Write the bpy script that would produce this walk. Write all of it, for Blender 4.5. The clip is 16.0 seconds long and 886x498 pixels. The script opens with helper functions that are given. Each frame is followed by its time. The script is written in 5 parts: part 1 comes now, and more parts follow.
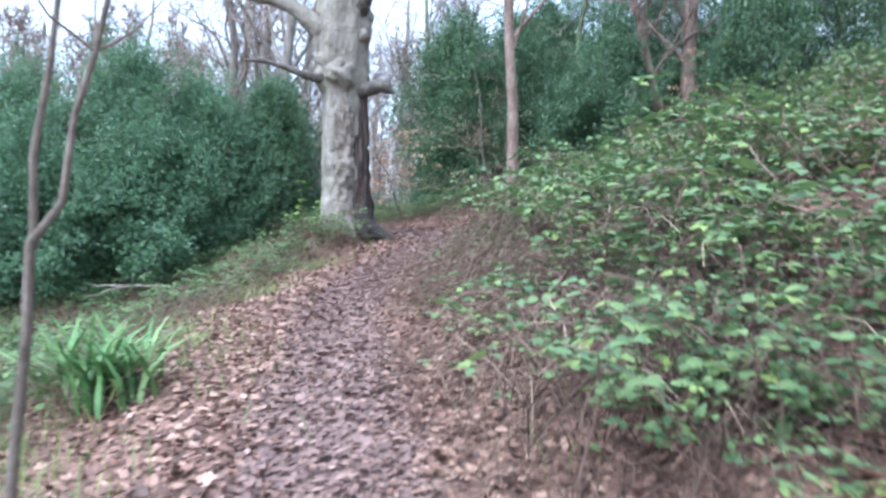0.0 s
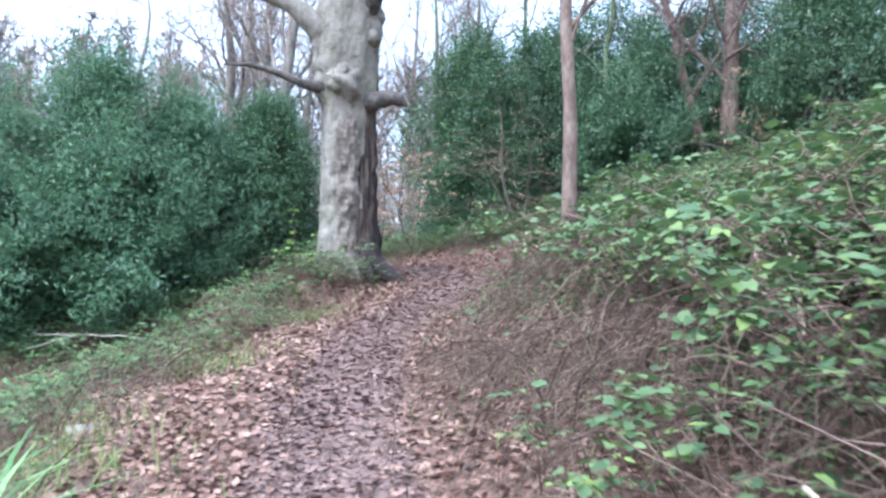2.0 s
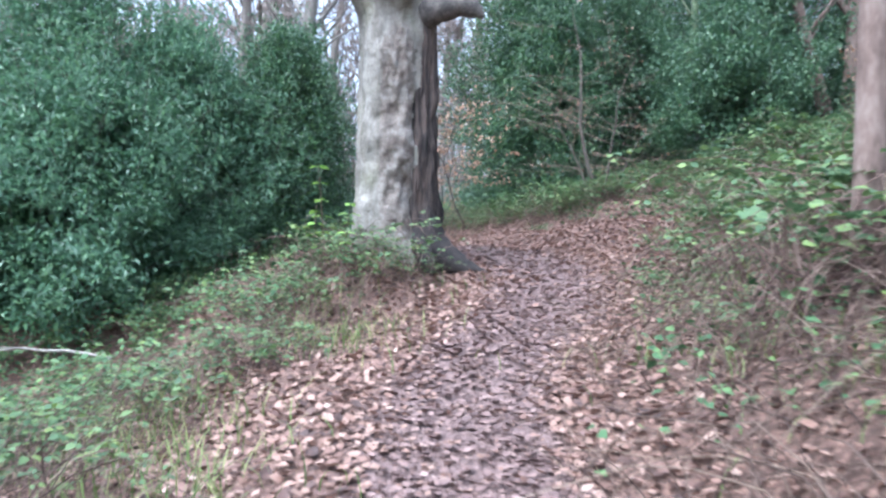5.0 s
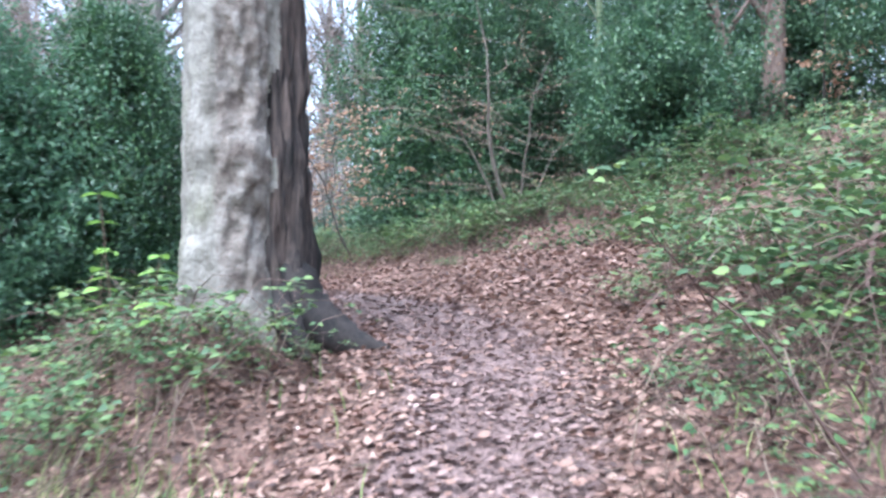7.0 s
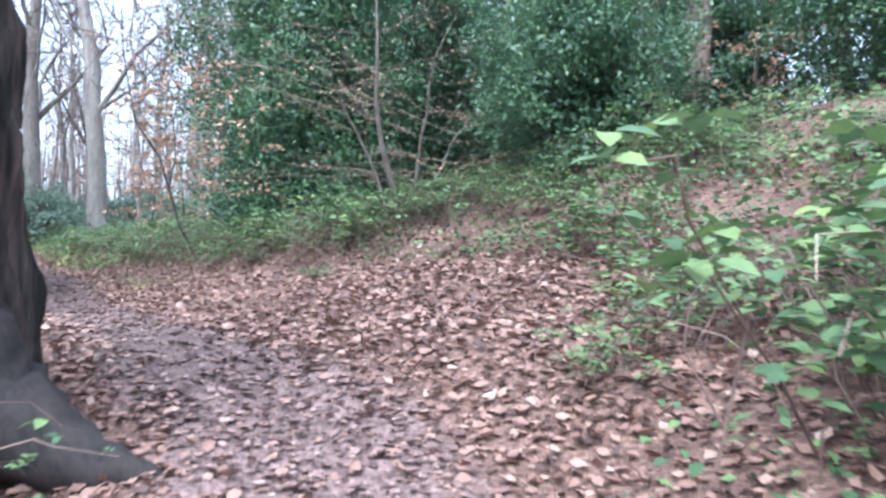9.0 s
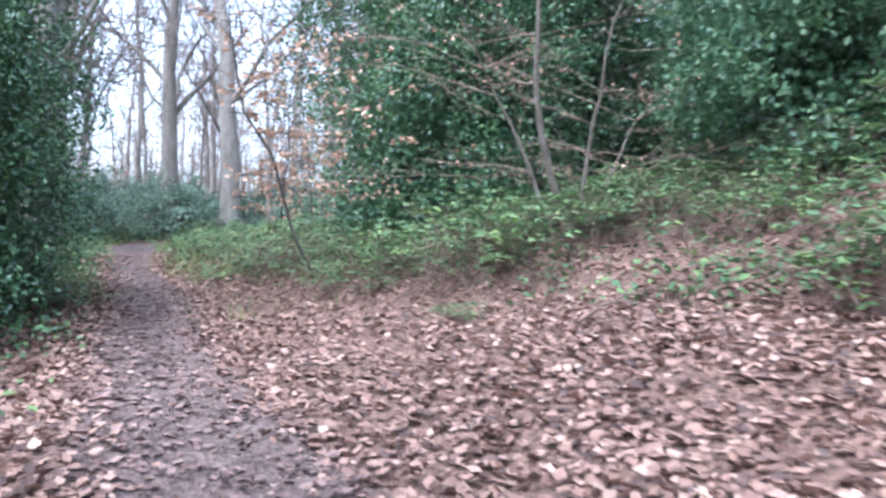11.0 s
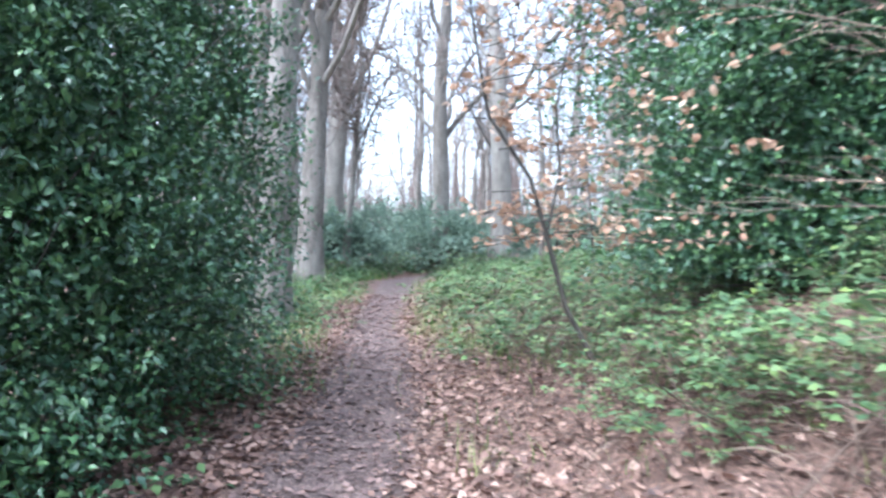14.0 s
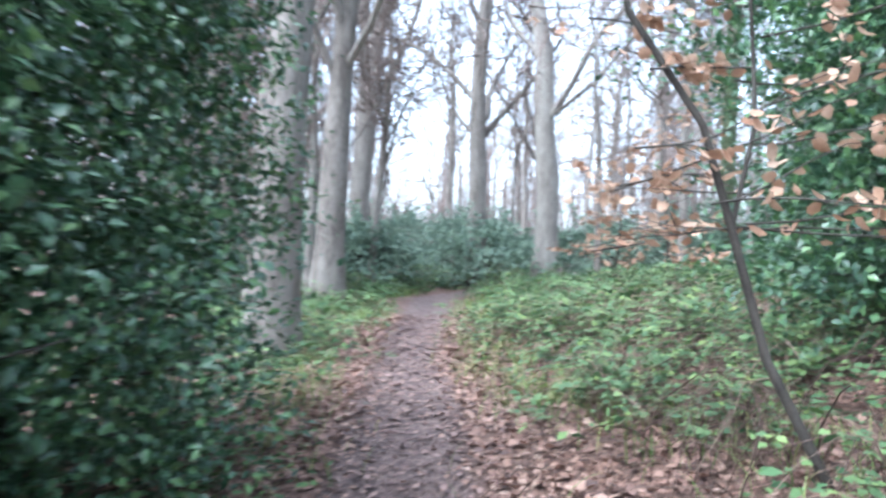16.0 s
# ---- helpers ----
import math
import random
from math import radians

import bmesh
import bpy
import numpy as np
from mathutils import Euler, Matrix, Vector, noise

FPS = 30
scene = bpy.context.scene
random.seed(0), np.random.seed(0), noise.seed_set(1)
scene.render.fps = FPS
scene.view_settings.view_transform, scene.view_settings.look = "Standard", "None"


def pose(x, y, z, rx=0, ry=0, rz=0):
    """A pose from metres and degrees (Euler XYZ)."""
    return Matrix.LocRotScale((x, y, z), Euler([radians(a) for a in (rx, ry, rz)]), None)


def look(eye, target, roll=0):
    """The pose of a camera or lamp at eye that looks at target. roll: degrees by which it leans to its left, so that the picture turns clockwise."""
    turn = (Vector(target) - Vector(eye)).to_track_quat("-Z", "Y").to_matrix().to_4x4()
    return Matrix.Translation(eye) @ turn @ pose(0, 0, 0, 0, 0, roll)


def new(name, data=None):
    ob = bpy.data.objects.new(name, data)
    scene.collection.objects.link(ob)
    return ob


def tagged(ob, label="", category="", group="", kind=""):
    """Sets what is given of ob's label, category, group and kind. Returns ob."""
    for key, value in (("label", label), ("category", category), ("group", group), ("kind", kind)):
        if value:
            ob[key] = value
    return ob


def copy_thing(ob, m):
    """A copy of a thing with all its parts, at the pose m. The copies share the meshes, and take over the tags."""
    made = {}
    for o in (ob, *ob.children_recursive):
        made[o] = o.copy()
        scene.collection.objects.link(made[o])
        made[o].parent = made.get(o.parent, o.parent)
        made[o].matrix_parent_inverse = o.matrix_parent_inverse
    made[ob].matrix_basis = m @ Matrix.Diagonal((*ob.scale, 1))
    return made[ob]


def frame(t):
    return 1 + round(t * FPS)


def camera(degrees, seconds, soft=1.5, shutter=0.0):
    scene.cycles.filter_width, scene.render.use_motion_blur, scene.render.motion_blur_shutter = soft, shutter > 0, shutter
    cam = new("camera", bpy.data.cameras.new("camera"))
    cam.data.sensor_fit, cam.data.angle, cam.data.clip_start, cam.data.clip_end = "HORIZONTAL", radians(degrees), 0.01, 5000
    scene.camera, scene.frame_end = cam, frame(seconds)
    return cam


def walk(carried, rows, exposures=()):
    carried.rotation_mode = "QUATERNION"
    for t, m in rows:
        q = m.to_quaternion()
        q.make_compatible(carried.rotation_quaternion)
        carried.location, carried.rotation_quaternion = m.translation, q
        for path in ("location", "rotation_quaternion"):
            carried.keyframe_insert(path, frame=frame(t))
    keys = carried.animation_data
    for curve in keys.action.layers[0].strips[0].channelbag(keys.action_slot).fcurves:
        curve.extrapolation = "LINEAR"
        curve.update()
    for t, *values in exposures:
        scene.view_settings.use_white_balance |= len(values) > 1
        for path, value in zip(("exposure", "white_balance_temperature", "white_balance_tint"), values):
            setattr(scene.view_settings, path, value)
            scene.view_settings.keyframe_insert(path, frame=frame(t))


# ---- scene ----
cam = camera(64.0, 16.0, soft=2.6, shutter=0.5)
METRES, EYE, TILT, LEAN, TURN = 22.2, 1.5, 0.0, 0.0, 0.0
ROWS = [
    (0.0, 0.0, 0.0, 0.0, 0.0, 0.0, -0.0),
    (0.5, -0.0046, 0.0329, 0.0057, -1.86, 1.69, -3.23),
    (1.0, -0.0052, 0.0653, 0.0096, -2.3, 2.18, -0.56),
    (1.5, -0.0143, 0.0956, 0.0115, 1.62, 2.87, -0.04),
    (2.0, -0.017, 0.1254, 0.013, 0.14, 2.33, -0.71),
    (2.5, -0.0187, 0.1554, 0.016, 3.92, 4.1, -0.21),
    (3.0, -0.0241, 0.1864, 0.0173, 1.34, 3.53, -1.18),
    (5.5, -0.0615, 0.3455, 0.0293, 2.45, -0.9, -0.85),
    (6.0, -0.063, 0.3814, 0.0349, 1.18, -1.13, 3.5),
    (6.5, -0.0647, 0.4148, 0.039, -1.29, 0.09, -0.64),
    (7.0, -0.0592, 0.4525, 0.0431, -7.09, 1.07, 0.46),
    (7.5, -0.0576, 0.4856, 0.0446, -8.74, 1.88, -0.26),
    (8.0, -0.0481, 0.5185, 0.0479, -15.75, 0.61, -0.55),
    (10.5, -0.0222, 0.6602, 0.069, -15.49, -0.1, -1.32),
    (11.0, -0.0246, 0.6899, 0.0733, -5.41, -1.0, -1.55),
    (11.5, -0.0228, 0.7173, 0.0757, -4.28, -1.55, -1.72),
    (12.0, -0.0229, 0.7471, 0.0803, -6.0, 1.27, -0.88),
    (12.5, -0.0273, 0.772, 0.0846, -6.61, 1.76, -1.76),
    (13.0, -0.0312, 0.799, 0.0895, 7.96, 0.88, -0.43),
    (13.5, -0.0371, 0.8249, 0.0914, 13.71, 0.67, -1.84),
    (14.0, -0.0409, 0.8547, 0.0934, 16.89, -0.18, -1.28),
    (14.5, -0.0538, 0.8783, 0.0922, 21.36, 1.29, -2.0),
    (15.0, -0.0659, 0.9086, 0.0899, 21.6, -0.46, -1.25),
    (15.5, -0.08, 0.9352, 0.0902, 24.69, 0.57, -1.02),
    (16.0, -0.0905, 0.9648, 0.0897, 18.98, 1.0, -1.98),
]
EXPOSURES = [(0.0, 2.08, 5150, 7), (3.0, 2.12, 5120, 8), (5.5, 2.2, 5100, 8), (8.0, 2.36, 5130, 8), (10.5, 2.38, 5120, 10), (12.5, 2.44, 5090, 9), (15.0, 2.72, 5200, 6), (16.0, 2.6, 5200, 6)]
walk(cam, [(t, pose(0, 0, EYE, TILT, LEAN, TURN) @ pose(METRES * x, METRES * y, METRES * z, 90 + pitch, roll, yaw)) for t, x, y, z, yaw, pitch, roll in ROWS], EXPOSURES)

# ---- light ----
SUN_UP, SUN_ROUND = 60.0, 225.0
world = bpy.data.worlds.new("winter_sky")
scene.world = world
world.use_nodes = True
wn, wl = world.node_tree.nodes, world.node_tree.links
wn.clear()
sky = wn.new("ShaderNodeTexSky")
sky.sky_type = "NISHITA"
sky.sun_disc = False
sky.sun_elevation, sky.sun_rotation = radians(SUN_UP), radians(SUN_ROUND)
sky.air_density, sky.dust_density, sky.ozone_density = 1.2, 5.0, 1.0
veil = wn.new("ShaderNodeHueSaturation")
veil.inputs["Saturation"].default_value = 0.42
back = wn.new("ShaderNodeBackground")
back.inputs["Strength"].default_value = 0.15
wout = wn.new("ShaderNodeOutputWorld")
wl.new(sky.outputs["Color"], veil.inputs["Color"])
wl.new(veil.outputs["Color"], back.inputs["Color"])
wl.new(back.outputs["Background"], wout.inputs["Surface"])

sun_data = bpy.data.lights.new("sun", "SUN")
sun_data.energy, sun_data.angle, sun_data.color = 0.5, radians(75), (1.0, 0.97, 0.94)
sun_lamp = new("sun", sun_data)
sa, se = radians(SUN_ROUND), radians(SUN_UP)
sun_from = Vector((math.sin(sa) * math.cos(se), math.cos(sa) * math.cos(se), math.sin(se)))
sun_lamp.matrix_world = look(sun_from * 60, (0, 0, 0))

# ---- materials ----


def material(name, stops, scale=6.0, rough=0.75, bump=0.4, island=0.0, object_random=0.0, stretch=(1, 1, 1), fine=60.0, spec=0.3, translucent=0.0, depth=0.01):
    """Colour from two scales of noise through a ramp, shifted piece by piece; fine relief."""
    m = bpy.data.materials.new(name)
    m.use_nodes = True
    n, l = m.node_tree.nodes, m.node_tree.links
    b = n["Principled BSDF"]
    tc = n.new("ShaderNodeTexCoord")
    mp = n.new("ShaderNodeMapping")
    mp.inputs["Scale"].default_value = stretch
    l.new(tc.outputs["Object"], mp.inputs["Vector"])
    big = n.new("ShaderNodeTexNoise")
    big.inputs["Scale"].default_value, big.inputs["Detail"].default_value, big.inputs["Roughness"].default_value = scale, 8, 0.66
    small = n.new("ShaderNodeTexNoise")
    small.inputs["Scale"].default_value, small.inputs["Detail"].default_value = fine, 3
    l.new(mp.outputs["Vector"], big.inputs["Vector"])
    l.new(mp.outputs["Vector"], small.inputs["Vector"])
    mix = n.new("ShaderNodeMath")
    mix.operation = "MULTIPLY_ADD"
    mix.inputs[1].default_value = 0.35
    l.new(small.outputs["Fac"], mix.inputs[0])
    soft = n.new("ShaderNodeMath")
    soft.operation = "MULTIPLY_ADD"
    soft.inputs[1].default_value, soft.inputs[2].default_value = 1.0 - island * 0.7, -0.17 + island * 0.35
    l.new(big.outputs["Fac"], soft.inputs[0])
    l.new(soft.outputs[0], mix.inputs[2])
    value = mix.outputs[0]
    if island:
        geo = n.new("ShaderNodeNewGeometry")
        add = n.new("ShaderNodeMath")
        add.operation = "MULTIPLY_ADD"
        add.inputs[1].default_value = island
        l.new(geo.outputs["Random Per Island"], add.inputs[0])
        sub = n.new("ShaderNodeMath")
        sub.inputs[1].default_value = -island * 0.5
        l.new(value, sub.inputs[0])
        l.new(sub.outputs[0], add.inputs[2])
        value = add.outputs[0]
    if object_random:
        info = n.new("ShaderNodeObjectInfo")
        add2 = n.new("ShaderNodeMath")
        add2.operation = "MULTIPLY_ADD"
        add2.inputs[1].default_value = object_random
        sub2 = n.new("ShaderNodeMath")
        sub2.inputs[1].default_value = -object_random * 0.5
        l.new(value, sub2.inputs[0])
        l.new(info.outputs["Random"], add2.inputs[0])
        l.new(sub2.outputs[0], add2.inputs[2])
        value = add2.outputs[0]
    ramp = n.new("ShaderNodeValToRGB")
    els = ramp.color_ramp.elements
    while len(els) < len(stops):
        els.new(0.5)
    for e, (p, c) in zip(els, stops):
        e.position, e.color = p, (*c, 1)
    l.new(value, ramp.inputs["Fac"])
    l.new(ramp.outputs["Color"], b.inputs["Base Color"])
    b.inputs["Roughness"].default_value = rough
    b.inputs["Specular IOR Level"].default_value = spec
    if bump:
        bp = n.new("ShaderNodeBump")
        bp.inputs["Strength"].default_value, bp.inputs["Distance"].default_value = bump, depth
        l.new(mix.outputs[0], bp.inputs["Height"])
        l.new(bp.outputs["Normal"], b.inputs["Normal"])
    if translucent:
        tr = n.new("ShaderNodeBsdfTranslucent")
        l.new(ramp.outputs["Color"], tr.inputs["Color"])
        sh = n.new("ShaderNodeMixShader")
        sh.inputs[0].default_value = translucent
        l.new(b.outputs[0], sh.inputs[1])
        l.new(tr.outputs[0], sh.inputs[2])
        l.new(sh.outputs[0], n["Material Output"].inputs["Surface"])
    return m


def beech_bark():
    """Smooth grey-beige bark, streaked and blotched, scarred brown where the attribute says."""
    m = bpy.data.materials.new("beech_bark")
    m.use_nodes = True
    n, l = m.node_tree.nodes, m.node_tree.links
    b = n["Principled BSDF"]
    tc = n.new("ShaderNodeTexCoord")

    def tex(scale, detail, stretch):
        mp = n.new("ShaderNodeMapping")
        mp.inputs["Scale"].default_value = stretch
        t = n.new("ShaderNodeTexNoise")
        t.inputs["Scale"].default_value, t.inputs["Detail"].default_value, t.inputs["Roughness"].default_value = scale, detail, 0.6
        l.new(tc.outputs["Object"], mp.inputs["Vector"])
        l.new(mp.outputs["Vector"], t.inputs["Vector"])
        return t.outputs["Fac"]

    def ramp(src, stops):
        r = n.new("ShaderNodeValToRGB")
        while len(r.color_ramp.elements) < len(stops):
            r.color_ramp.elements.new(0.5)
        for e, (p, c) in zip(r.color_ramp.elements, stops):
            e.position, e.color = p, (*c, 1)
        l.new(src, r.inputs["Fac"])
        return r.outputs["Color"]

    def mix(kind, fac, one, two):
        x = n.new("ShaderNodeMixRGB")
        x.blend_type = kind
        if isinstance(fac, float):
            x.inputs[0].default_value = fac
        else:
            l.new(fac, x.inputs[0])
        l.new(one, x.inputs[1])
        l.new(two, x.inputs[2])
        return x.outputs["Color"]

    streak, blotch, ring, grain = tex(4.5, 6, (1, 1, 0.3)), tex(1.9, 6, (1, 1, 0.8)), tex(5.5, 6, (1, 1, 1.15)), tex(38, 4, (1, 1, 0.6))
    clean = ramp(streak, [(0.32, (0.125, 0.110, 0.092)), (0.5, (0.195, 0.178, 0.152)), (0.68, (0.275, 0.255, 0.222))])
    clean = mix("MIX", ramp(blotch, [(0.52, (0, 0, 0)), (0.66, (0.75, 0.75, 0.75))]), clean, ramp(ring, [(0.35, (0.15, 0.145, 0.10)), (0.65, (0.25, 0.24, 0.18))]))
    worn = ramp(ring, [(0.34, (0.095, 0.075, 0.062)), (0.47, (0.155, 0.130, 0.110)), (0.56, (0.20, 0.176, 0.152)), (0.70, (0.29, 0.265, 0.235))])
    att = n.new("ShaderNodeAttribute")
    att.attribute_name = "scar"
    edge = n.new("ShaderNodeMath")
    edge.operation = "MULTIPLY_ADD"
    edge.inputs[1].default_value = 0.8
    l.new(blotch, edge.inputs[0])
    l.new(att.outputs["Fac"], edge.inputs[2])
    cut = ramp(edge.outputs[0], [(0.66, (0, 0, 0)), (0.86, (1, 1, 1))])
    col = mix("MIX", cut, clean, worn)
    col = mix("MULTIPLY", 1.0, col, ramp(grain, [(0.3, (0.78, 0.77, 0.76)), (0.6, (1.08, 1.07, 1.06))]))
    l.new(col, b.inputs["Base Color"])
    b.inputs["Roughness"].default_value, b.inputs["Specular IOR Level"].default_value = 0.85, 0.25
    fold = tex(11, 6, (1, 1, 0.9))
    high = mix("MIX", 0.5, mix("MIX", 0.25, ring, grain), fold)
    bp = n.new("ShaderNodeBump")
    bp.inputs["Strength"].default_value, bp.inputs["Distance"].default_value = 1.0, 0.09
    l.new(high, bp.inputs["Height"])
    l.new(bp.outputs["Normal"], b.inputs["Normal"])
    return m


M_BEECH = beech_bark()
M_ROT = material("rotten_wood", [(0.36, (0.012, 0.010, 0.009)), (0.46, (0.05, 0.040, 0.035)), (0.58, (0.105, 0.076, 0.062)), (0.74, (0.185, 0.148, 0.125))], 7, 0.9, 1.0, stretch=(1, 1, 0.10), fine=34, depth=0.05)
M_BARK = material("grey_bark", [(0.3, (0.10, 0.084, 0.072)), (0.5, (0.205, 0.18, 0.156)), (0.75, (0.32, 0.295, 0.26))], 3, 0.9, 0.6, object_random=0.25, stretch=(1, 1, 0.3), fine=30)
M_IVYBARK = material("mossy_bark", [(0.3, (0.035, 0.05, 0.025)), (0.5, (0.09, 0.115, 0.06)), (0.75, (0.17, 0.17, 0.11))], 4, 0.9, 0.6, object_random=0.2, fine=30)
M_PINE = material("reddish_bark", [(0.3, (0.06, 0.042, 0.034)), (0.5, (0.15, 0.105, 0.085)), (0.75, (0.26, 0.205, 0.175))], 5, 0.9, 0.7, stretch=(1, 1, 0.4), fine=30)
M_TWIG = material("twig_bark", [(0.3, (0.14, 0.105, 0.09)), (0.7, (0.29, 0.235, 0.205))], 5, 0.9, 0.0, object_random=0.3)
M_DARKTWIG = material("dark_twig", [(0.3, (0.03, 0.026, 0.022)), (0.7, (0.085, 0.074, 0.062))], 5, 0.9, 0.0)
M_HOLLY = material("holly_leaf", [(0.15, (0.026, 0.060, 0.034)), (0.5, (0.056, 0.116, 0.056)), (0.85, (0.12, 0.21, 0.07))], 1.5, 0.34, 0.0, island=0.6, fine=30, spec=0.5, translucent=0.22)
M_YEW = material("evergreen_leaf", [(0.15, (0.050, 0.105, 0.062)), (0.5, (0.092, 0.180, 0.100)), (0.85, (0.155, 0.265, 0.115))], 1.2, 0.42, 0.0, island=0.5, fine=30, spec=0.6, translucent=0.38)
M_SLOPE = material("slope_evergreen_leaf", [(0.15, (0.030, 0.066, 0.038)), (0.5, (0.062, 0.122, 0.062)), (0.85, (0.125, 0.20, 0.085))], 1.2, 0.42, 0.0, island=0.6, fine=30, spec=0.55, translucent=0.35)
M_HAZEL = material("hazel_bark", [(0.3, (0.06, 0.048, 0.038)), (0.55, (0.13, 0.108, 0.088)), (0.8, (0.20, 0.175, 0.15))], 8, 0.85, 0.3, fine=40)
M_BRAMBLE = material("bramble_leaf", [(0.12, (0.048, 0.088, 0.042)), (0.4, (0.088, 0.146, 0.064)), (0.7, (0.142, 0.205, 0.078)), (0.92, (0.24, 0.30, 0.07))], 3, 0.55, 0.0, island=0.6, fine=40, spec=0.32, translucent=0.25)
M_IVY = material("ivy_leaf", [(0.15, (0.042, 0.082, 0.038)), (0.5, (0.085, 0.15, 0.066)), (0.85, (0.155, 0.225, 0.08))], 3, 0.75, 0.0, island=0.6, fine=40, spec=0.2, translucent=0.16)
M_CANE = material("bramble_cane", [(0.2, (0.10, 0.06, 0.05)), (0.55, (0.20, 0.135, 0.11)), (0.9, (0.36, 0.28, 0.21))], 4, 0.8, 0.0, island=0.6)
M_STRAW = material("dead_stalk", [(0.2, (0.052, 0.033, 0.026)), (0.5, (0.12, 0.08, 0.061)), (0.8, (0.215, 0.155, 0.118)), (0.97, (0.38, 0.29, 0.21))], 4, 0.85, 0.0, island=0.7, translucent=0.1)
M_GRASS = material("grass_blade", [(0.15, (0.07, 0.13, 0.035)), (0.5, (0.15, 0.22, 0.06)), (0.85, (0.32, 0.31, 0.13))], 4, 0.6, 0.0, island=0.6, translucent=0.2)
M_SEDGE = material("sedge_blade", [(0.15, (0.05, 0.12, 0.035)), (0.5, (0.11, 0.21, 0.07)), (0.8, (0.19, 0.29, 0.11)), (0.95, (0.42, 0.35, 0.17))], 3, 0.45, 0.0, island=0.7, translucent=0.2)
M_LITTER = material("fallen_leaf", [(0.1, (0.06, 0.036, 0.030)), (0.35, (0.16, 0.09, 0.068)), (0.65, (0.265, 0.158, 0.118)), (0.9, (0.345, 0.228, 0.175)), (0.99, (0.45, 0.335, 0.275))], 6, 0.62, 0.0, island=0.85, fine=50, spec=0.36, translucent=0.08)
M_COPPER = material("copper_leaf", [(0.15, (0.26, 0.145, 0.09)), (0.5, (0.42, 0.26, 0.17)), (0.85, (0.57, 0.41, 0.30))], 3, 0.6, 0.0, island=0.6, translucent=0.3)
M_LIME = material("lime_leaf", [(0.2, (0.16, 0.30, 0.06)), (0.8, (0.30, 0.46, 0.10))], 8, 0.5, 0.0, object_random=0.4, translucent=0.3)
M_BLACK = material("black_root", [(0.3, (0.010, 0.009, 0.009)), (0.7, (0.045, 0.036, 0.032))], 8, 0.85, 0.8, stretch=(1, 1, 0.5), fine=40)
# leaf green paled and greyed: distance haze is painted into this colour
M_FAR = material("hazed_far_leaf", [(0.15, (0.12, 0.17, 0.13)), (0.5, (0.175, 0.24, 0.175)), (0.85, (0.24, 0.31, 0.215))], 1.2, 0.55, 0.0, island=0.5, translucent=0.3)
M_TRODDEN = material("trodden_leaf", [(0.1, (0.08, 0.050, 0.044)), (0.5, (0.165, 0.104, 0.09)), (0.85, (0.255, 0.168, 0.142)), (0.98, (0.35, 0.255, 0.22))], 6, 0.62, 0.0, island=0.8, spec=0.35)
M_DEAD = material("dead_grey_bark", [(0.3, (0.032, 0.028, 0.026)), (0.5, (0.075, 0.065, 0.058)), (0.75, (0.16, 0.14, 0.12))], 7, 0.9, 0.8, fine=40, depth=0.02)
M_PALE = material("peeled_wood", [(0.3, (0.24, 0.18, 0.14)), (0.7, (0.46, 0.38, 0.30))], 12, 0.8, 0.3)
M_SAWN = material("sawn_wood", [(0.3, (0.40, 0.22, 0.10)), (0.7, (0.58, 0.36, 0.18))], 20, 0.8, 0.2)

# ---- the lie of the land ----
PATH_Y = [-30, 0, 3.5, 6.1, 8.2, 11.4, 12.7, 14.1, 15.4, 16.8, 18.5, 20.3, 22.5, 24.7, 27.5, 29.1, 31, 37, 46, 80]
PATH_X = [1.5, 0.0, -0.55, -0.95, -1.2, -1.3, -1.05, -0.5, -0.25, -0.42, -1.22, -1.98, -2.72, -3.38, -4.38, -5.1, -5.75, -7.6, -8.0, -6]
RISE_Y = [-30, 0, 2, 4.2, 7.7, 9.2, 10.8, 11.5, 14.7, 15.9, 17.7, 19, 22, 37, 60, 120]
RISE_Z = [-2.2, 0, 0.25, 0.38, 0.65, 0.87, 0.99, 1.06, 1.53, 1.68, 1.98, 2.05, 2.02, 2.6, 3.2, 4.0]
BANK_Y = [-5, 8, 11.5, 14, 16.5, 18.5, 20.5, 23, 30, 60]
BANK_S = [0.36, 0.44, 0.44, 0.33, 0.24, 0.15, 0.17, 0.26, 0.16, 0.06]


def path_x(y):
    return np.interp(y, PATH_Y, PATH_X)


def wobble(x, y):
    return (np.sin(x * 1.7 + 0.6 * y) * np.cos(y * 1.3 - 0.4 * x) * 0.05 + np.sin(x * 4.1 - y * 2.3) * np.sin(y * 3.7 + x * 1.1) * 0.022
            + np.sin(x * 9.3 + y * 5.1) * np.sin(y * 8.7 - x * 4.9) * 0.011)


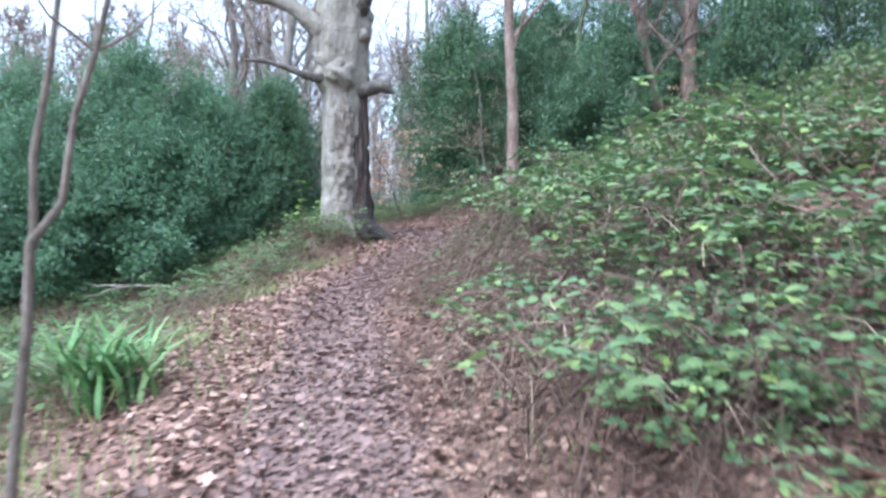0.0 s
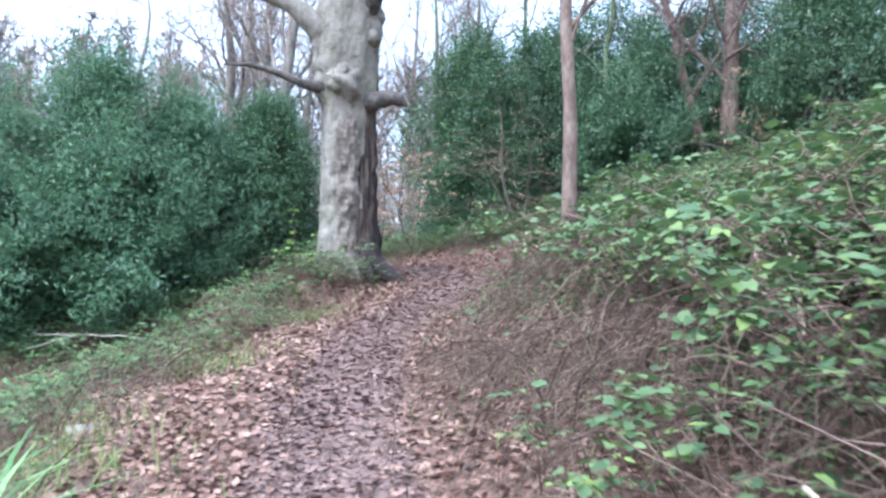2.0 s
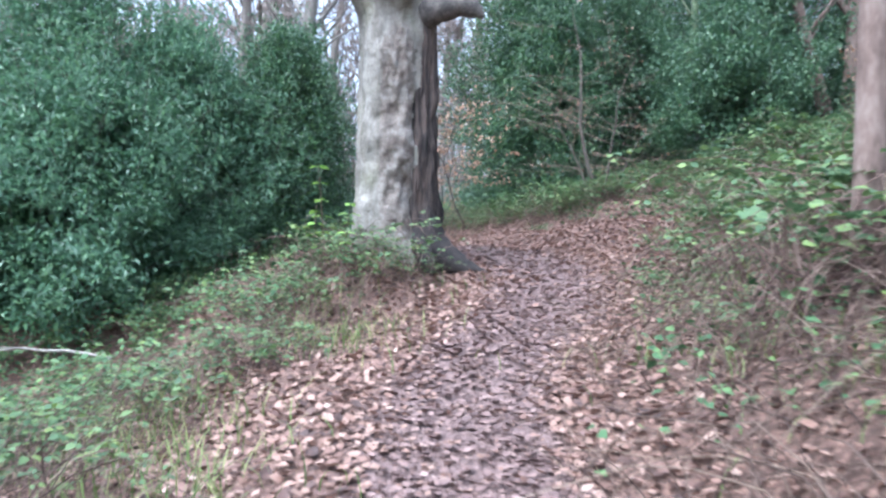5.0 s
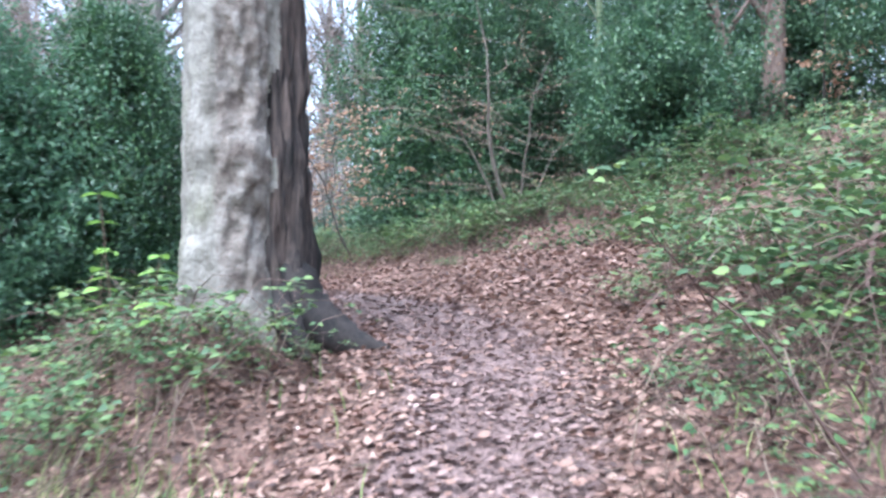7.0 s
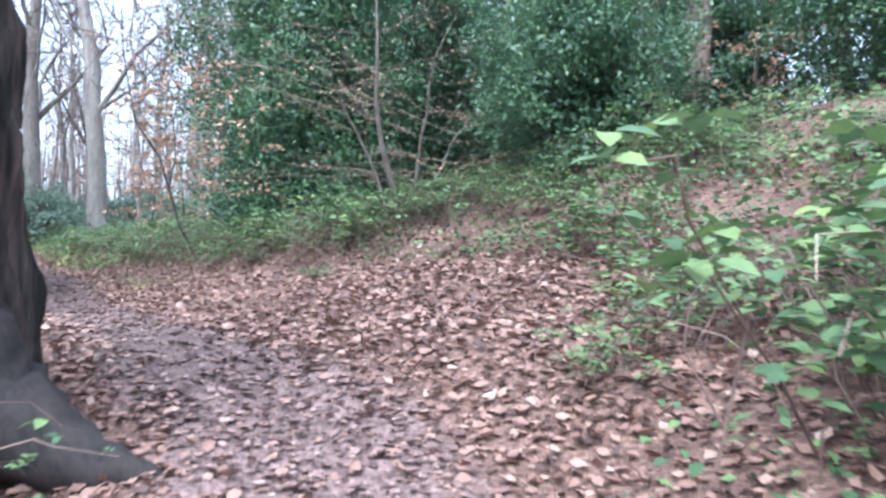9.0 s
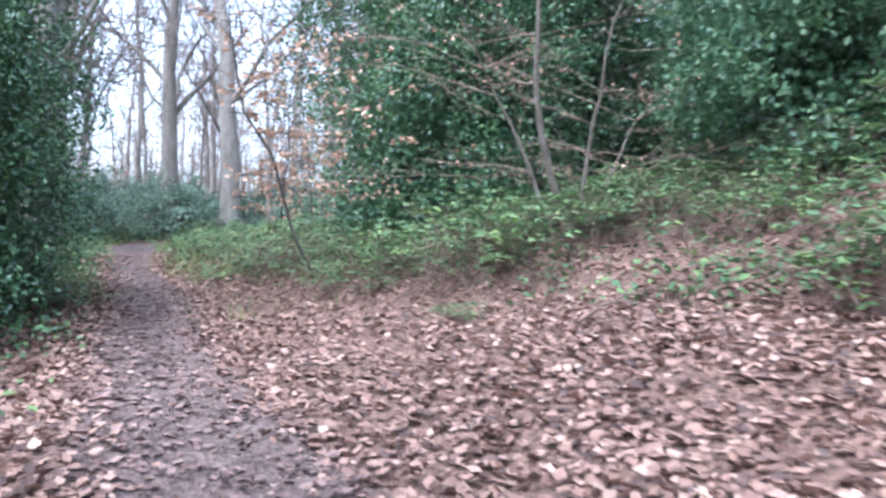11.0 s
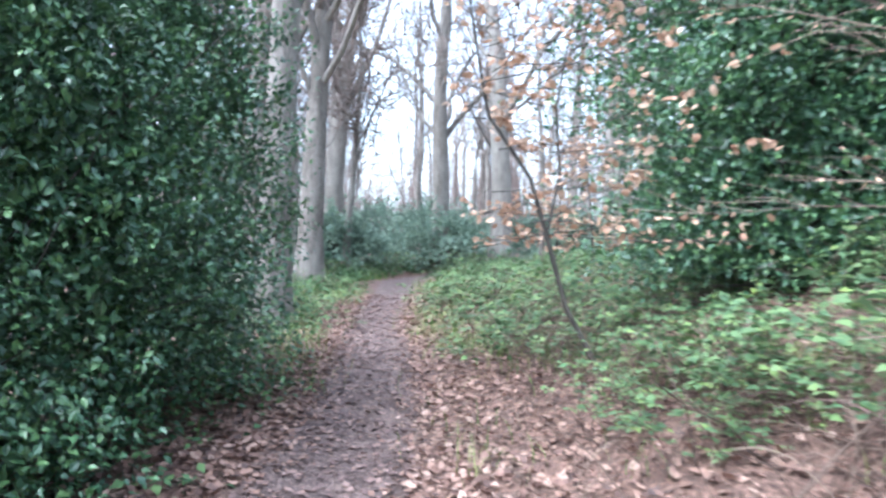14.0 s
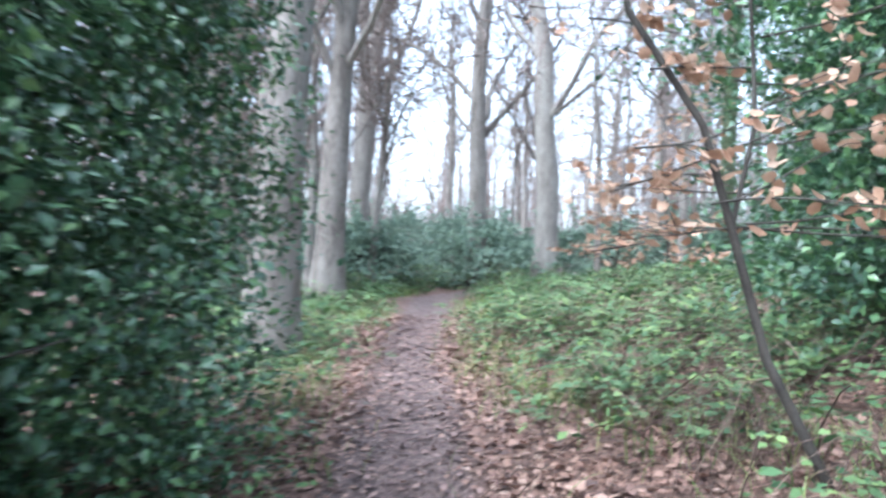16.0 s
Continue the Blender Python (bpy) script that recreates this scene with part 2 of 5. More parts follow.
def ground(x, y):
    """Height of the ground: the path climbs, a bank on the right hand, a drop on the left."""
    x, y = np.asarray(x, float), np.asarray(y, float)
    d = x - path_x(y)
    z = np.interp(y, RISE_Y, RISE_Z)
    s = np.interp(y, BANK_Y, BANK_S)
    r = np.maximum(d - 0.65, 0)
    steep = np.maximum(r - 4.2, 0)
    right = s * np.minimum(r, 4.2) + np.interp(y, [20, 26, 32, 60], [0.40, 0.24, 0.12, 0.06]) * (np.minimum(steep, 12) + 0.25 * np.maximum(steep - 12, 0).clip(0, 60))
    q = np.maximum(-d - 0.7, 0)
    fall = np.interp(y, [0, 14, 18, 26, 40], [1.0, 1.0, 0.6, 0.3, 0.15])
    left = -fall * (0.24 * np.minimum(q, 1.7) + 0.40 * np.clip(q - 1.7, 0, 3.4)) - 0.03 * np.maximum(q - 5.1, 0).clip(0, 40)
    mound = 0.55 * np.exp(-((x + 2.8) ** 2 / 0.8 + (y - 15.6) ** 2 / 1.5))
    off = np.clip(np.abs(d) / 0.8, 0.25, 1.6)
    tread = 0.03 * np.sin(x * 13 + 2.1 * np.sin(y * 4)) * np.sin(y * 11 + 1.7 * np.sin(x * 7)) * np.exp(-(d / 0.55) ** 2)
    hollow = tread - 0.05 * np.exp(-(d / 0.35) ** 2)
    return z + right + left + mound + wobble(x, y) * off + hollow


def leafy(x, y):
    """Where the fallen leaves lie thick: 0 to 1."""
    d = x - path_x(y)
    side = np.exp(-(np.abs(np.abs(d) - 0.75) / 0.6) ** 2)
    apron = np.exp(-(((x - 1.2 - (y - 18.4) * 0.35) / 2.3) ** 2)) * np.exp(-((y - 18.4) / 2.4) ** 2) * 1.5
    return np.clip(np.maximum(side, apron), 0, 1)


def muddy(x, y):
    d = x - path_x(y)
    w = np.interp(y, [0, 12, 15, 17.5, 20, 28, 40], [0.5, 0.5, 0.66, 0.66, 0.54, 0.46, 0.4])
    return np.clip(np.exp(-(d / w) ** 4), 0, 1)


# ---- building tools ----
TINY = 1e-9


def mesh_np(name, verts, faces, mat, smooth=True):
    verts, faces = np.asarray(verts, np.float32).reshape(-1, 3), np.asarray(faces, np.int32)
    k = faces.shape[1]
    me = bpy.data.meshes.new(name)
    me.vertices.add(len(verts))
    me.vertices.foreach_set("co", verts.ravel())
    me.loops.add(faces.size)
    me.loops.foreach_set("vertex_index", faces.ravel())
    me.polygons.add(len(faces))
    me.polygons.foreach_set("loop_start", np.arange(0, faces.size, k, dtype=np.int32))
    me.polygons.foreach_set("use_smooth", np.full(len(faces), smooth))
    me.materials.append(mat)
    me.update(calc_edges=True)
    return me


def part(name, me, parent=None, label=""):
    ob = new(name, me)
    if parent:
        ob.parent = parent
    return tagged(ob, label)


def thing(name, x, y, z, label, category, group="", turn=0.0):
    ob = new(name)
    ob.empty_display_size = 0.1
    ob.matrix_basis = pose(x, y, z, 0, 0, turn)
    return tagged(ob, label, category, group)


class Tubes:
    """Many tapering round stems in one mesh."""

    def __init__(self):
        self.v, self.f, self.n = [], [], 0

    def add(self, pts, radii, sides=6, lump=0.0, rng=None):
        pts, radii = np.asarray(pts, float), np.asarray(radii, float)
        k = len(pts)
        tan = np.gradient(pts, axis=0)
        tan /= np.linalg.norm(tan, axis=1)[:, None] + TINY
        ref = np.array([1.0, 0, 0]) if abs(tan[0][2]) > 0.6 else np.array([0, 0, 1.0])
        a = np.cross(tan, ref)
        a /= np.linalg.norm(a, axis=1)[:, None] + TINY
        b = np.cross(tan, a)
        ang = np.arange(sides) * 2 * math.pi / sides
        rr = radii[:, None] * np.ones((1, sides))
        if lump and rng is not None:
            rr = rr * (1 + lump * rng.standard_normal((k, sides)))
        ring = pts[:, None, :] + rr[:, :, None] * (np.cos(ang)[None, :, None] * a[:, None, :] + np.sin(ang)[None, :, None] * b[:, None, :])
        idx = self.n + np.arange(k * sides).reshape(k, sides)
        i0, i1 = idx[:-1], idx[1:]
        quads = np.stack([i0, np.roll(i0, -1, 1), np.roll(i1, -1, 1), i1], -1).reshape(-1, 4)
        self.v.append(ring.reshape(-1, 3))
        self.f.append(quads)
        self.n += k * sides

    def mesh(self, name, mat):
        return mesh_np(name, np.concatenate(self.v), np.concatenate(self.f), mat)


LEAF8 = (np.array([(0, 0, 0), (.3, .27, .06), (.3, 0, 0), (.3, -.27, .06), (.68, .24, .03), (.68, 0, -.02), (.68, -.24, .03), (1, 0, -.1)]),
         np.array([(0, 2, 1), (0, 3, 2), (1, 2, 4), (2, 5, 4), (2, 3, 5), (3, 6, 5), (4, 5, 7), (5, 6, 7)]))
LEAF4 = (np.array([(0, 0, 0), (.45, .3, .08), (.5, 0, 0), (.45, -.3, .08), (1, 0, -.08)]), np.array([(0, 2, 1), (0, 3, 2), (1, 2, 4), (2, 3, 4)]))
CURL8 = (np.array([(0, 0, .12), (.28, .30, .16), (.3, .03, 0), (.26, -.34, .12), (.7, .27, .2), (.68, -.02, .02), (.72, -.25, .05), (1, .04, .22)]), LEAF8[1])
CURL6 = (np.array([(0, 0, 0), (.25, .36, .05), (.35, 0, .08), (.3, -.3, .17), (.75, .22, .02), (.7, 0, .1), (.66, -.3, .2), (.98, -.06, .02)]), LEAF8[1])


def leaves(pos, way, up, size, shape=LEAF8):
    """Vertices and faces of many leaves: each at pos, pointing along way, facing up."""
    pos, way, up = np.asarray(pos, float), np.asarray(way, float), np.asarray(up, float)
    way = way / (np.linalg.norm(way, axis=1)[:, None] + TINY)
    side = np.cross(up, way)
    side /= np.linalg.norm(side, axis=1)[:, None] + TINY
    nor = np.cross(way, side)
    t, f = shape
    size = np.asarray(size, float).reshape(-1, 1, 1)
    v = pos[:, None, :] + size * (t[None, :, 0:1] * way[:, None, :] + t[None, :, 1:2] * side[:, None, :] + t[None, :, 2:3] * nor[:, None, :])
    faces = (np.arange(len(pos)) * len(t))[:, None, None] + f[None]
    return v.reshape(-1, 3), faces.reshape(-1, 3)


def join(sets):
    vs, fs, n = [], [], 0
    for v, f in sets:
        vs.append(v)
        fs.append(f + n)
        n += len(v)
    return np.concatenate(vs), np.concatenate(fs)


def unit(v):
    v = np.asarray(v, float)
    return v / (np.linalg.norm(v) + TINY)


def crooked(rng, start, way, length, bends, wander, lift=0.0):
    """A crooked line of points."""
    pts, d = [np.asarray(start, float)], unit(way)
    for _ in range(bends):
        d = unit(d + wander * rng.standard_normal(3) + np.array([0, 0, lift]))
        pts.append(pts[-1] + d * length / bends)
    return np.array(pts)


# ---- ground ----
def spread(lo, hi, step, far):
    mid = np.arange(lo, hi + step / 2, step)
    out = []
    s, p = step, hi
    while p < far:
        s *= 1.25
        p += s
        out.append(p)
    out = np.array(out)
    return np.concatenate([(lo - (out - hi))[::-1], mid, out])


gx, gy = spread(-7, 6, 0.12, 600), spread(2, 34, 0.12, 600)
GX, GY = np.meshgrid(gx, gy)
GZ = ground(GX, GY)
ids = np.arange(GX.size).reshape(GX.shape)
gf = np.stack([ids[:-1, :-1], ids[:-1, 1:], ids[1:, 1:], ids[1:, :-1]], -1).reshape(-1, 4)


def ground_material():
    m = bpy.data.materials.new("woodland_floor")
    m.use_nodes = True
    n, l = m.node_tree.nodes, m.node_tree.links
    b = n["Principled BSDF"]
    tc = n.new("ShaderNodeTexCoord")

    def noise_tex(scale, detail):
        t = n.new("ShaderNodeTexNoise")
        t.inputs["Scale"].default_value, t.inputs["Detail"].default_value = scale, detail
        l.new(tc.outputs["Object"], t.inputs["Vector"])
        return t

    def ramp(src, stops):
        r = n.new("ShaderNodeValToRGB")
        while len(r.color_ramp.elements) < len(stops):
            r.color_ramp.elements.new(0.5)
        for e, (p, c) in zip(r.color_ramp.elements, stops):
            e.position, e.color = p, (*c, 1)
        l.new(src, r.inputs["Fac"])
        return r

    fine, mid = noise_tex(28, 6), noise_tex(5, 4)
    cells = n.new("ShaderNodeTexVoronoi")
    cells.inputs["Scale"].default_value = 16
    l.new(tc.outputs["Object"], cells.inputs["Vector"])
    humus = ramp(fine.outputs["Fac"], [(0.3, (0.06, 0.038, 0.031)), (0.52, (0.16, 0.098, 0.076)), (0.72, (0.27, 0.17, 0.13))])
    clod = n.new("ShaderNodeMixRGB")
    clod.inputs[0].default_value = 0.6
    l.new(mid.outputs["Fac"], clod.inputs[1])
    l.new(fine.outputs["Fac"], clod.inputs[2])
    mud = ramp(clod.outputs["Color"], [(0.36, (0.085, 0.055, 0.049)), (0.5, (0.175, 0.116, 0.102)), (0.64, (0.27, 0.186, 0.164))])
    shade = ramp(cells.outputs["Color"], [(0.0, (0.6, 0.6, 0.6)), (1.0, (1.25, 1.2, 1.15))])
    mul = n.new("ShaderNodeMixRGB")
    mul.blend_type = "MULTIPLY"
    mul.inputs[0].default_value = 1.0
    l.new(humus.outputs["Color"], mul.inputs[1])
    l.new(shade.outputs["Color"], mul.inputs[2])
    att = n.new("ShaderNodeAttribute")
    att.attribute_name = "mud"
    edge = n.new("ShaderNodeMath")
    edge.operation = "MULTIPLY_ADD"
    edge.inputs[1].default_value = 0.9
    l.new(fine.outputs["Fac"], edge.inputs[0])
    l.new(att.outputs["Fac"], edge.inputs[2])
    cut = ramp(edge.outputs[0], [(0.55, (0, 0, 0)), (0.95, (1, 1, 1))])
    wet_at = n.new("ShaderNodeAttribute")
    wet_at.attribute_name = "wet"
    churned = ramp(clod.outputs["Color"], [(0.37, (0.045, 0.030, 0.027)), (0.5, (0.112, 0.076, 0.066)), (0.63, (0.20, 0.142, 0.124))])
    soak = n.new("ShaderNodeMixRGB")
    l.new(wet_at.outputs["Fac"], soak.inputs[0])
    l.new(mud.outputs["Color"], soak.inputs[1])
    l.new(churned.outputs["Color"], soak.inputs[2])
    mix = n.new("ShaderNodeMixRGB")
    l.new(cut.outputs["Color"], mix.inputs[0])
    l.new(mul.outputs["Color"], mix.inputs[1])
    l.new(soak.outputs["Color"], mix.inputs[2])
    l.new(mix.outputs["Color"], b.inputs["Base Color"])
    wet = ramp(cut.outputs["Color"], [(0.0, (0.85, 0.85, 0.85)), (1.0, (0.66, 0.66, 0.66))])
    l.new(wet.outputs["Color"], b.inputs["Roughness"])
    b.inputs["Specular IOR Level"].default_value = 0.25
    bp = n.new("ShaderNodeBump")
    bp.inputs["Strength"].default_value, bp.inputs["Distance"].default_value = 1.0, 0.05
    l.new(fine.outputs["Fac"], bp.inputs["Height"])
    l.new(bp.outputs["Normal"], b.inputs["Normal"])
    return m


g_me = mesh_np("ground", np.stack([GX, GY, GZ], -1), gf, ground_material())
g_me.attributes.new("mud", "FLOAT", "POINT").data.foreach_set("value", muddy(GX, GY).astype(np.float32).ravel())
g_me.attributes.new("wet", "FLOAT", "POINT").data.foreach_set("value", np.interp(GY, [15.5, 19], [0, 1]).astype(np.float32).ravel())
tagged(new("ground", g_me), "muddy woodland path between leaf-strewn banks", "ground", kind="structure")

# ---- fallen leaves ----
rng = np.random.default_rng(7)


def scatter(rng, n, x0, x1, y0, y1, weight):
    """Random places in a stretch of the plan, kept by weight."""
    x, y = rng.uniform(x0, x1, n), rng.uniform(y0, y1, n)
    keep = rng.random(n) < weight(x, y)
    return x[keep], y[keep]


def litter_weight(x, y):
    d = np.abs(x - path_x(y))
    base = np.where(x < path_x(y), 0.62, 0.42) * np.exp(-(np.maximum(d - 2, 0) / 3.5) ** 2)
    worn = np.interp(y, [0, 12, 16, 19, 40], [0.24, 0.30, 0.42, 0.74, 0.8])
    return np.clip(base + 0.75 * leafy(x, y) - worn * muddy(x, y), 0.04, 1)


CURL4 = (np.array([(0, 0, .1), (.42, .34, .18), (.5, 0, 0), (.46, -.32, .1), (1, .04, .2)]), LEAF4[1])
ROLL4 = (np.array([(0, 0, 0), (.4, .32, .02), (.55, .03, .12), (.5, -.36, .2), (.98, -.06, .04)]), LEAF4[1])
lx, ly = scatter(rng, 195000, -7, 7, 1.5, 34, litter_weight)
k = len(lx)
bare = muddy(lx, ly)
lz = ground(lx, ly) + rng.uniform(0.003, 0.03, k) * (1 - 0.7 * bare)
turn = rng.uniform(0, 2 * math.pi, k)
flat = 1 - 0.6 * bare
way = np.stack([np.cos(turn), np.sin(turn), rng.normal(0, 0.25, k) * flat], -1)
up = np.stack([rng.normal(0, 0.35, k) * flat, rng.normal(0, 0.35, k) * flat, np.ones(k)], -1)
size = rng.uniform(0.045, 0.10, k) * (1 - 0.35 * bare)
P3 = np.stack([lx, ly, lz], -1)
near = (ly < 24) & (rng.random(k) < 0.2)
kind_ = np.where(near, 2, rng.integers(0, 2, k))
sets = [leaves(P3[kind_ == i], way[kind_ == i], up[kind_ == i], size[kind_ == i], sh) for i, sh in enumerate((CURL4, ROLL4, CURL8))]
v, f = join(sets)
tagged(new("leaf_litter", mesh_np("leaf_litter", v, f, M_LITTER)), "curled brown fallen leaves strewn over path and banks", "leaf litter", kind="stuff")

# trodden leaf scraps in the mud
lx, ly = scatter(rng, 190000, -8, 1.5, 1.5, 34, lambda x, y: muddy(x, y) * np.interp(y, [0, 13, 18, 34], [1.0, 0.9, 0.45, 0.3]))
k = len(lx)
turn = rng.uniform(0, 2 * math.pi, k)
v, f = leaves(np.stack([lx, ly, ground(lx, ly) + rng.uniform(0.002, 0.012, k)], -1), np.stack([np.cos(turn), np.sin(turn), rng.normal(0, 0.12, k)], -1), np.stack([rng.normal(0, 0.2, k), rng.normal(0, 0.2, k), np.ones(k)], -1), rng.uniform(0.03, 0.085, k), CURL4)
tagged(new("trodden_litter", mesh_np("trodden_litter", v, f, M_TRODDEN)), "trodden muddy leaf scraps on the path", "leaf litter", kind="stuff")

# ---- trees ----


def bare_tree(rng, height, radius, lean=(0, 0), twig=1.0, bare_to=0.35, limbs=9, sides=8, fine=4, thick_twig=1.0):
    """Trunk, limbs and twigs of a leafless tree."""
    trunk, limb, twigs = Tubes(), [], Tubes()
    n = 12
    hs = np.linspace(0, 1, n)
    wig = np.cumsum(rng.normal(0, 0.012 * height, (n, 2)), 0) * hs[:, None]
    pts = np.stack([wig[:, 0] + lean[0] * hs * height, wig[:, 1] + lean[1] * hs * height, hs * height - 0.3], -1)
    rad = radius * (1 - 0.86 * hs ** 1.1) * (1 + 0.45 * np.exp(-hs * height / 0.5))
    trunk.add(pts, rad, sides, 0.03, rng)
    for i in range(limbs):
        h = rng.uniform(bare_to, 0.95)
        p0 = np.array([np.interp(h, hs, pts[:, j]) for j in range(3)])
        r0 = np.interp(h, hs, rad) * rng.uniform(0.25, 0.5)
        a = rng.uniform(0, 2 * math.pi)
        ln = height * (1.05 - h) * rng.uniform(0.4, 0.7)
        lp = crooked(rng, p0, (math.cos(a), math.sin(a), rng.uniform(0.8, 2.2)), ln, 7, 0.2, 0.06)
        one = Tubes()
        one.add(lp, np.linspace(r0, 0.012, 8), 5)
        limb.append(one)
        for j in range(int(6 * twig)):
            u = rng.uniform(0.2, 1)
            q = np.array([np.interp(u * 7, np.arange(8), lp[:, c]) for c in range(3)])
            b1 = crooked(rng, q, rng.normal(0, 1, 3) + np.array([0, 0, 0.7]), ln * rng.uniform(0.2, 0.45), 4, 0.28, 0.06)
            twigs.add(b1, np.linspace(max(r0 * 0.34, 0.022 * thick_twig), 0.010 * thick_twig, 5), 3)
            for m in range(fine):
                q2 = b1[rng.integers(1, 5)]
                twigs.add(crooked(rng, q2, rng.normal(0, 1, 3) + np.array([0, 0, 0.5]), ln * rng.uniform(0.08, 0.22), 2, 0.3, 0.05), np.array([0.013, 0.010, 0.005]) * thick_twig, 3)
    return trunk, limb, twigs


def stand_tree(name, model, x, y, label, group, bark, turn=0.0, category="tree"):
    trunk, limb, twigs = model
    e = thing(name, x, y, float(ground(x, y)), label, category, group, turn)
    part("trunk", trunk.mesh("trunk", bark), e)
    for one in limb:
        part("limb", one.mesh("limb", bark), e)
    tagged(part("twig_mass", twigs.mesh("twig_mass", M_TWIG), e), kind="stuff")
    return e




def clearing(x, y):
    """An open gap in the wood beyond the bend of the path."""
    return abs(x + 1.8 + 0.40 * (y - 20.8)) < 0.045 * (y - 20.8)


rng = np.random.default_rng(11)
GREY, MOSSY, RED = "tall bare winter tree with a smooth grey trunk", "bare tree with a green ivy-clad mossy trunk", "slender bare tree with a reddish flaking trunk"
TREES = [  # x, y, height, radius, lean x, lean y, bark, label
    (-6.77, 28.9, 17, 0.30, 0.02, 0.0, M_BARK, GREY), (-10.2, 34.0, 17, 0.34, -0.01, 0.0, M_BARK, GREY), (-13.3, 44.5, 21, 0.46, 0.05, 0.0, M_BARK, GREY),
    (-8.5, 43.5, 18, 0.36, 0.02, 0.0, M_BARK, GREY), (-6.0, 42.5, 19, 0.38, 0.0, 0.0, M_BARK, GREY), (1.12, 11.2, 12, 0.095, 0.0, 0.0, M_PINE, RED),
    (9.2, 26.8, 14, 0.38, 0.01, 0.0, M_PINE, "thick reddish trunk with copper leaves at its foot"), (8.9, 26.9, 11, 0.22, -0.3, 0.0, M_PINE, "leaning reddish trunk beside a thicker one"),
    (-0.9, 44.7, 19, 0.28, 0.0, 0.0, M_IVYBARK, MOSSY), (-8.87, 34.2, 18, 0.32, 0.02, 0.0, M_BARK, GREY), (-17.6, 42.9, 18, 0.24, 0.02, 0, M_BARK, GREY),
    (-11.6, 25.0, 9, 0.11, 0.02, 0, M_BARK, GREY), (0.6, 40, 18, 0.22, 0.0, 0, M_BARK, GREY), (3.2, 36, 16, 0.2, 0.0, 0, M_IVYBARK, MOSSY),
    (-3.5, 56, 21, 0.36, 0.03, 0, M_BARK, GREY), (-7.2, 49, 17, 0.2, -0.04, 0, M_BARK, GREY), (5.4, 29.5, 15, 0.17, 0.02, 0, M_IVYBARK, MOSSY), (12.6, 26, 15, 0.22, -0.02, 0, M_IVYBARK, MOSSY), (15.2, 27.5, 15, 0.24, 0.0, 0, M_BARK, GREY)]
for x, y, hgt, rad, ax, ay, bark, say in TREES:
    stand_tree("tree", bare_tree(rng, hgt, rad, (ax, ay), twig=1.3, bare_to=0.2 if rad < 0.1 else 0.26, limbs=15, fine=5, thick_twig=1.2), x, y, say, "trees near the path", bark)

for x, y, hgt in [(-12.5, 33.5, 11), (-16.5, 38, 12.5), (-10.6, 36.5, 12), (-15.2, 30, 10), (-19.5, 42, 13), (-13.8, 37, 11), (-21, 35, 12), (-9.9, 38.5, 11), (-2.2, 41.5, 12), (-11.4, 46, 13), (-17, 48, 13.5), (-18.5, 31, 11), (-23.5, 39, 13), (-15.5, 43, 13), (-20.5, 47, 14), (-26, 44, 14)]:
    if clearing(x, y):
        continue
    stand_tree("tree", bare_tree(rng, hgt, 0.13, (rng.normal(0, 0.04), 0), twig=1.6, bare_to=0.2, limbs=18, fine=6, thick_twig=1.2), x, y, "bare spreading tree with a crown of fine twigs", "bare spreading trees", M_BARK)

variants = []
for i in range(5):
    variants.append(stand_tree("tree", bare_tree(rng, rng.uniform(15, 19), rng.uniform(0.18, 0.3), (rng.normal(0, 0.03), 0), limbs=12, fine=3, thick_twig=1.3), -20 + 9 * i, 58 + 3 * i, "bare winter tree in the wood behind", "trees of the wood behind", M_BARK, 40 * i))
for i in range(2):
    variants.append(stand_tree("tree", bare_tree(rng, rng.uniform(10, 12), 0.08, (rng.normal(0, 0.04), 0), twig=1.0, bare_to=0.2, limbs=13, fine=2, thick_twig=1.2), -9 + 5 * i, 50, "slender bare young tree in the wood behind", "young trees of the wood behind", M_BARK, 40 * i))
for i in range(36):
    x, y = rng.uniform(-26, 6), rng.uniform(36, 60)
    if abs(x - path_x(y)) > 1.2 and not clearing(x, y):
        copy_thing(variants[5 + i % 2], pose(x, y, float(ground(x, y)), 0, 0, rng.uniform(0, 360)) @ Matrix.Scale(rng.uniform(0.7, 1.2), 4))
for i in range(46):
    a = rng.uniform(-0.62, 0.6)
    dist = rng.uniform(38, 85)
    x, y = -2 + dist * math.sin(a), 12 + dist * math.cos(a)
    if i % 7 == 0:
        x, y = rng.uniform(-30, 25), rng.uniform(-28, -8)
    if clearing(x, y):
        continue
    copy_thing(variants[i % 5], pose(x, y, float(ground(x, y)), 0, 0, rng.uniform(0, 360)) @ Matrix.Scale(rng.uniform(0.8, 1.2), 4))

# ---- the old beech beside the path ----
BX, BY = -2.3, 16.6
BZ = float(ground(BX, BY)) - 0.15


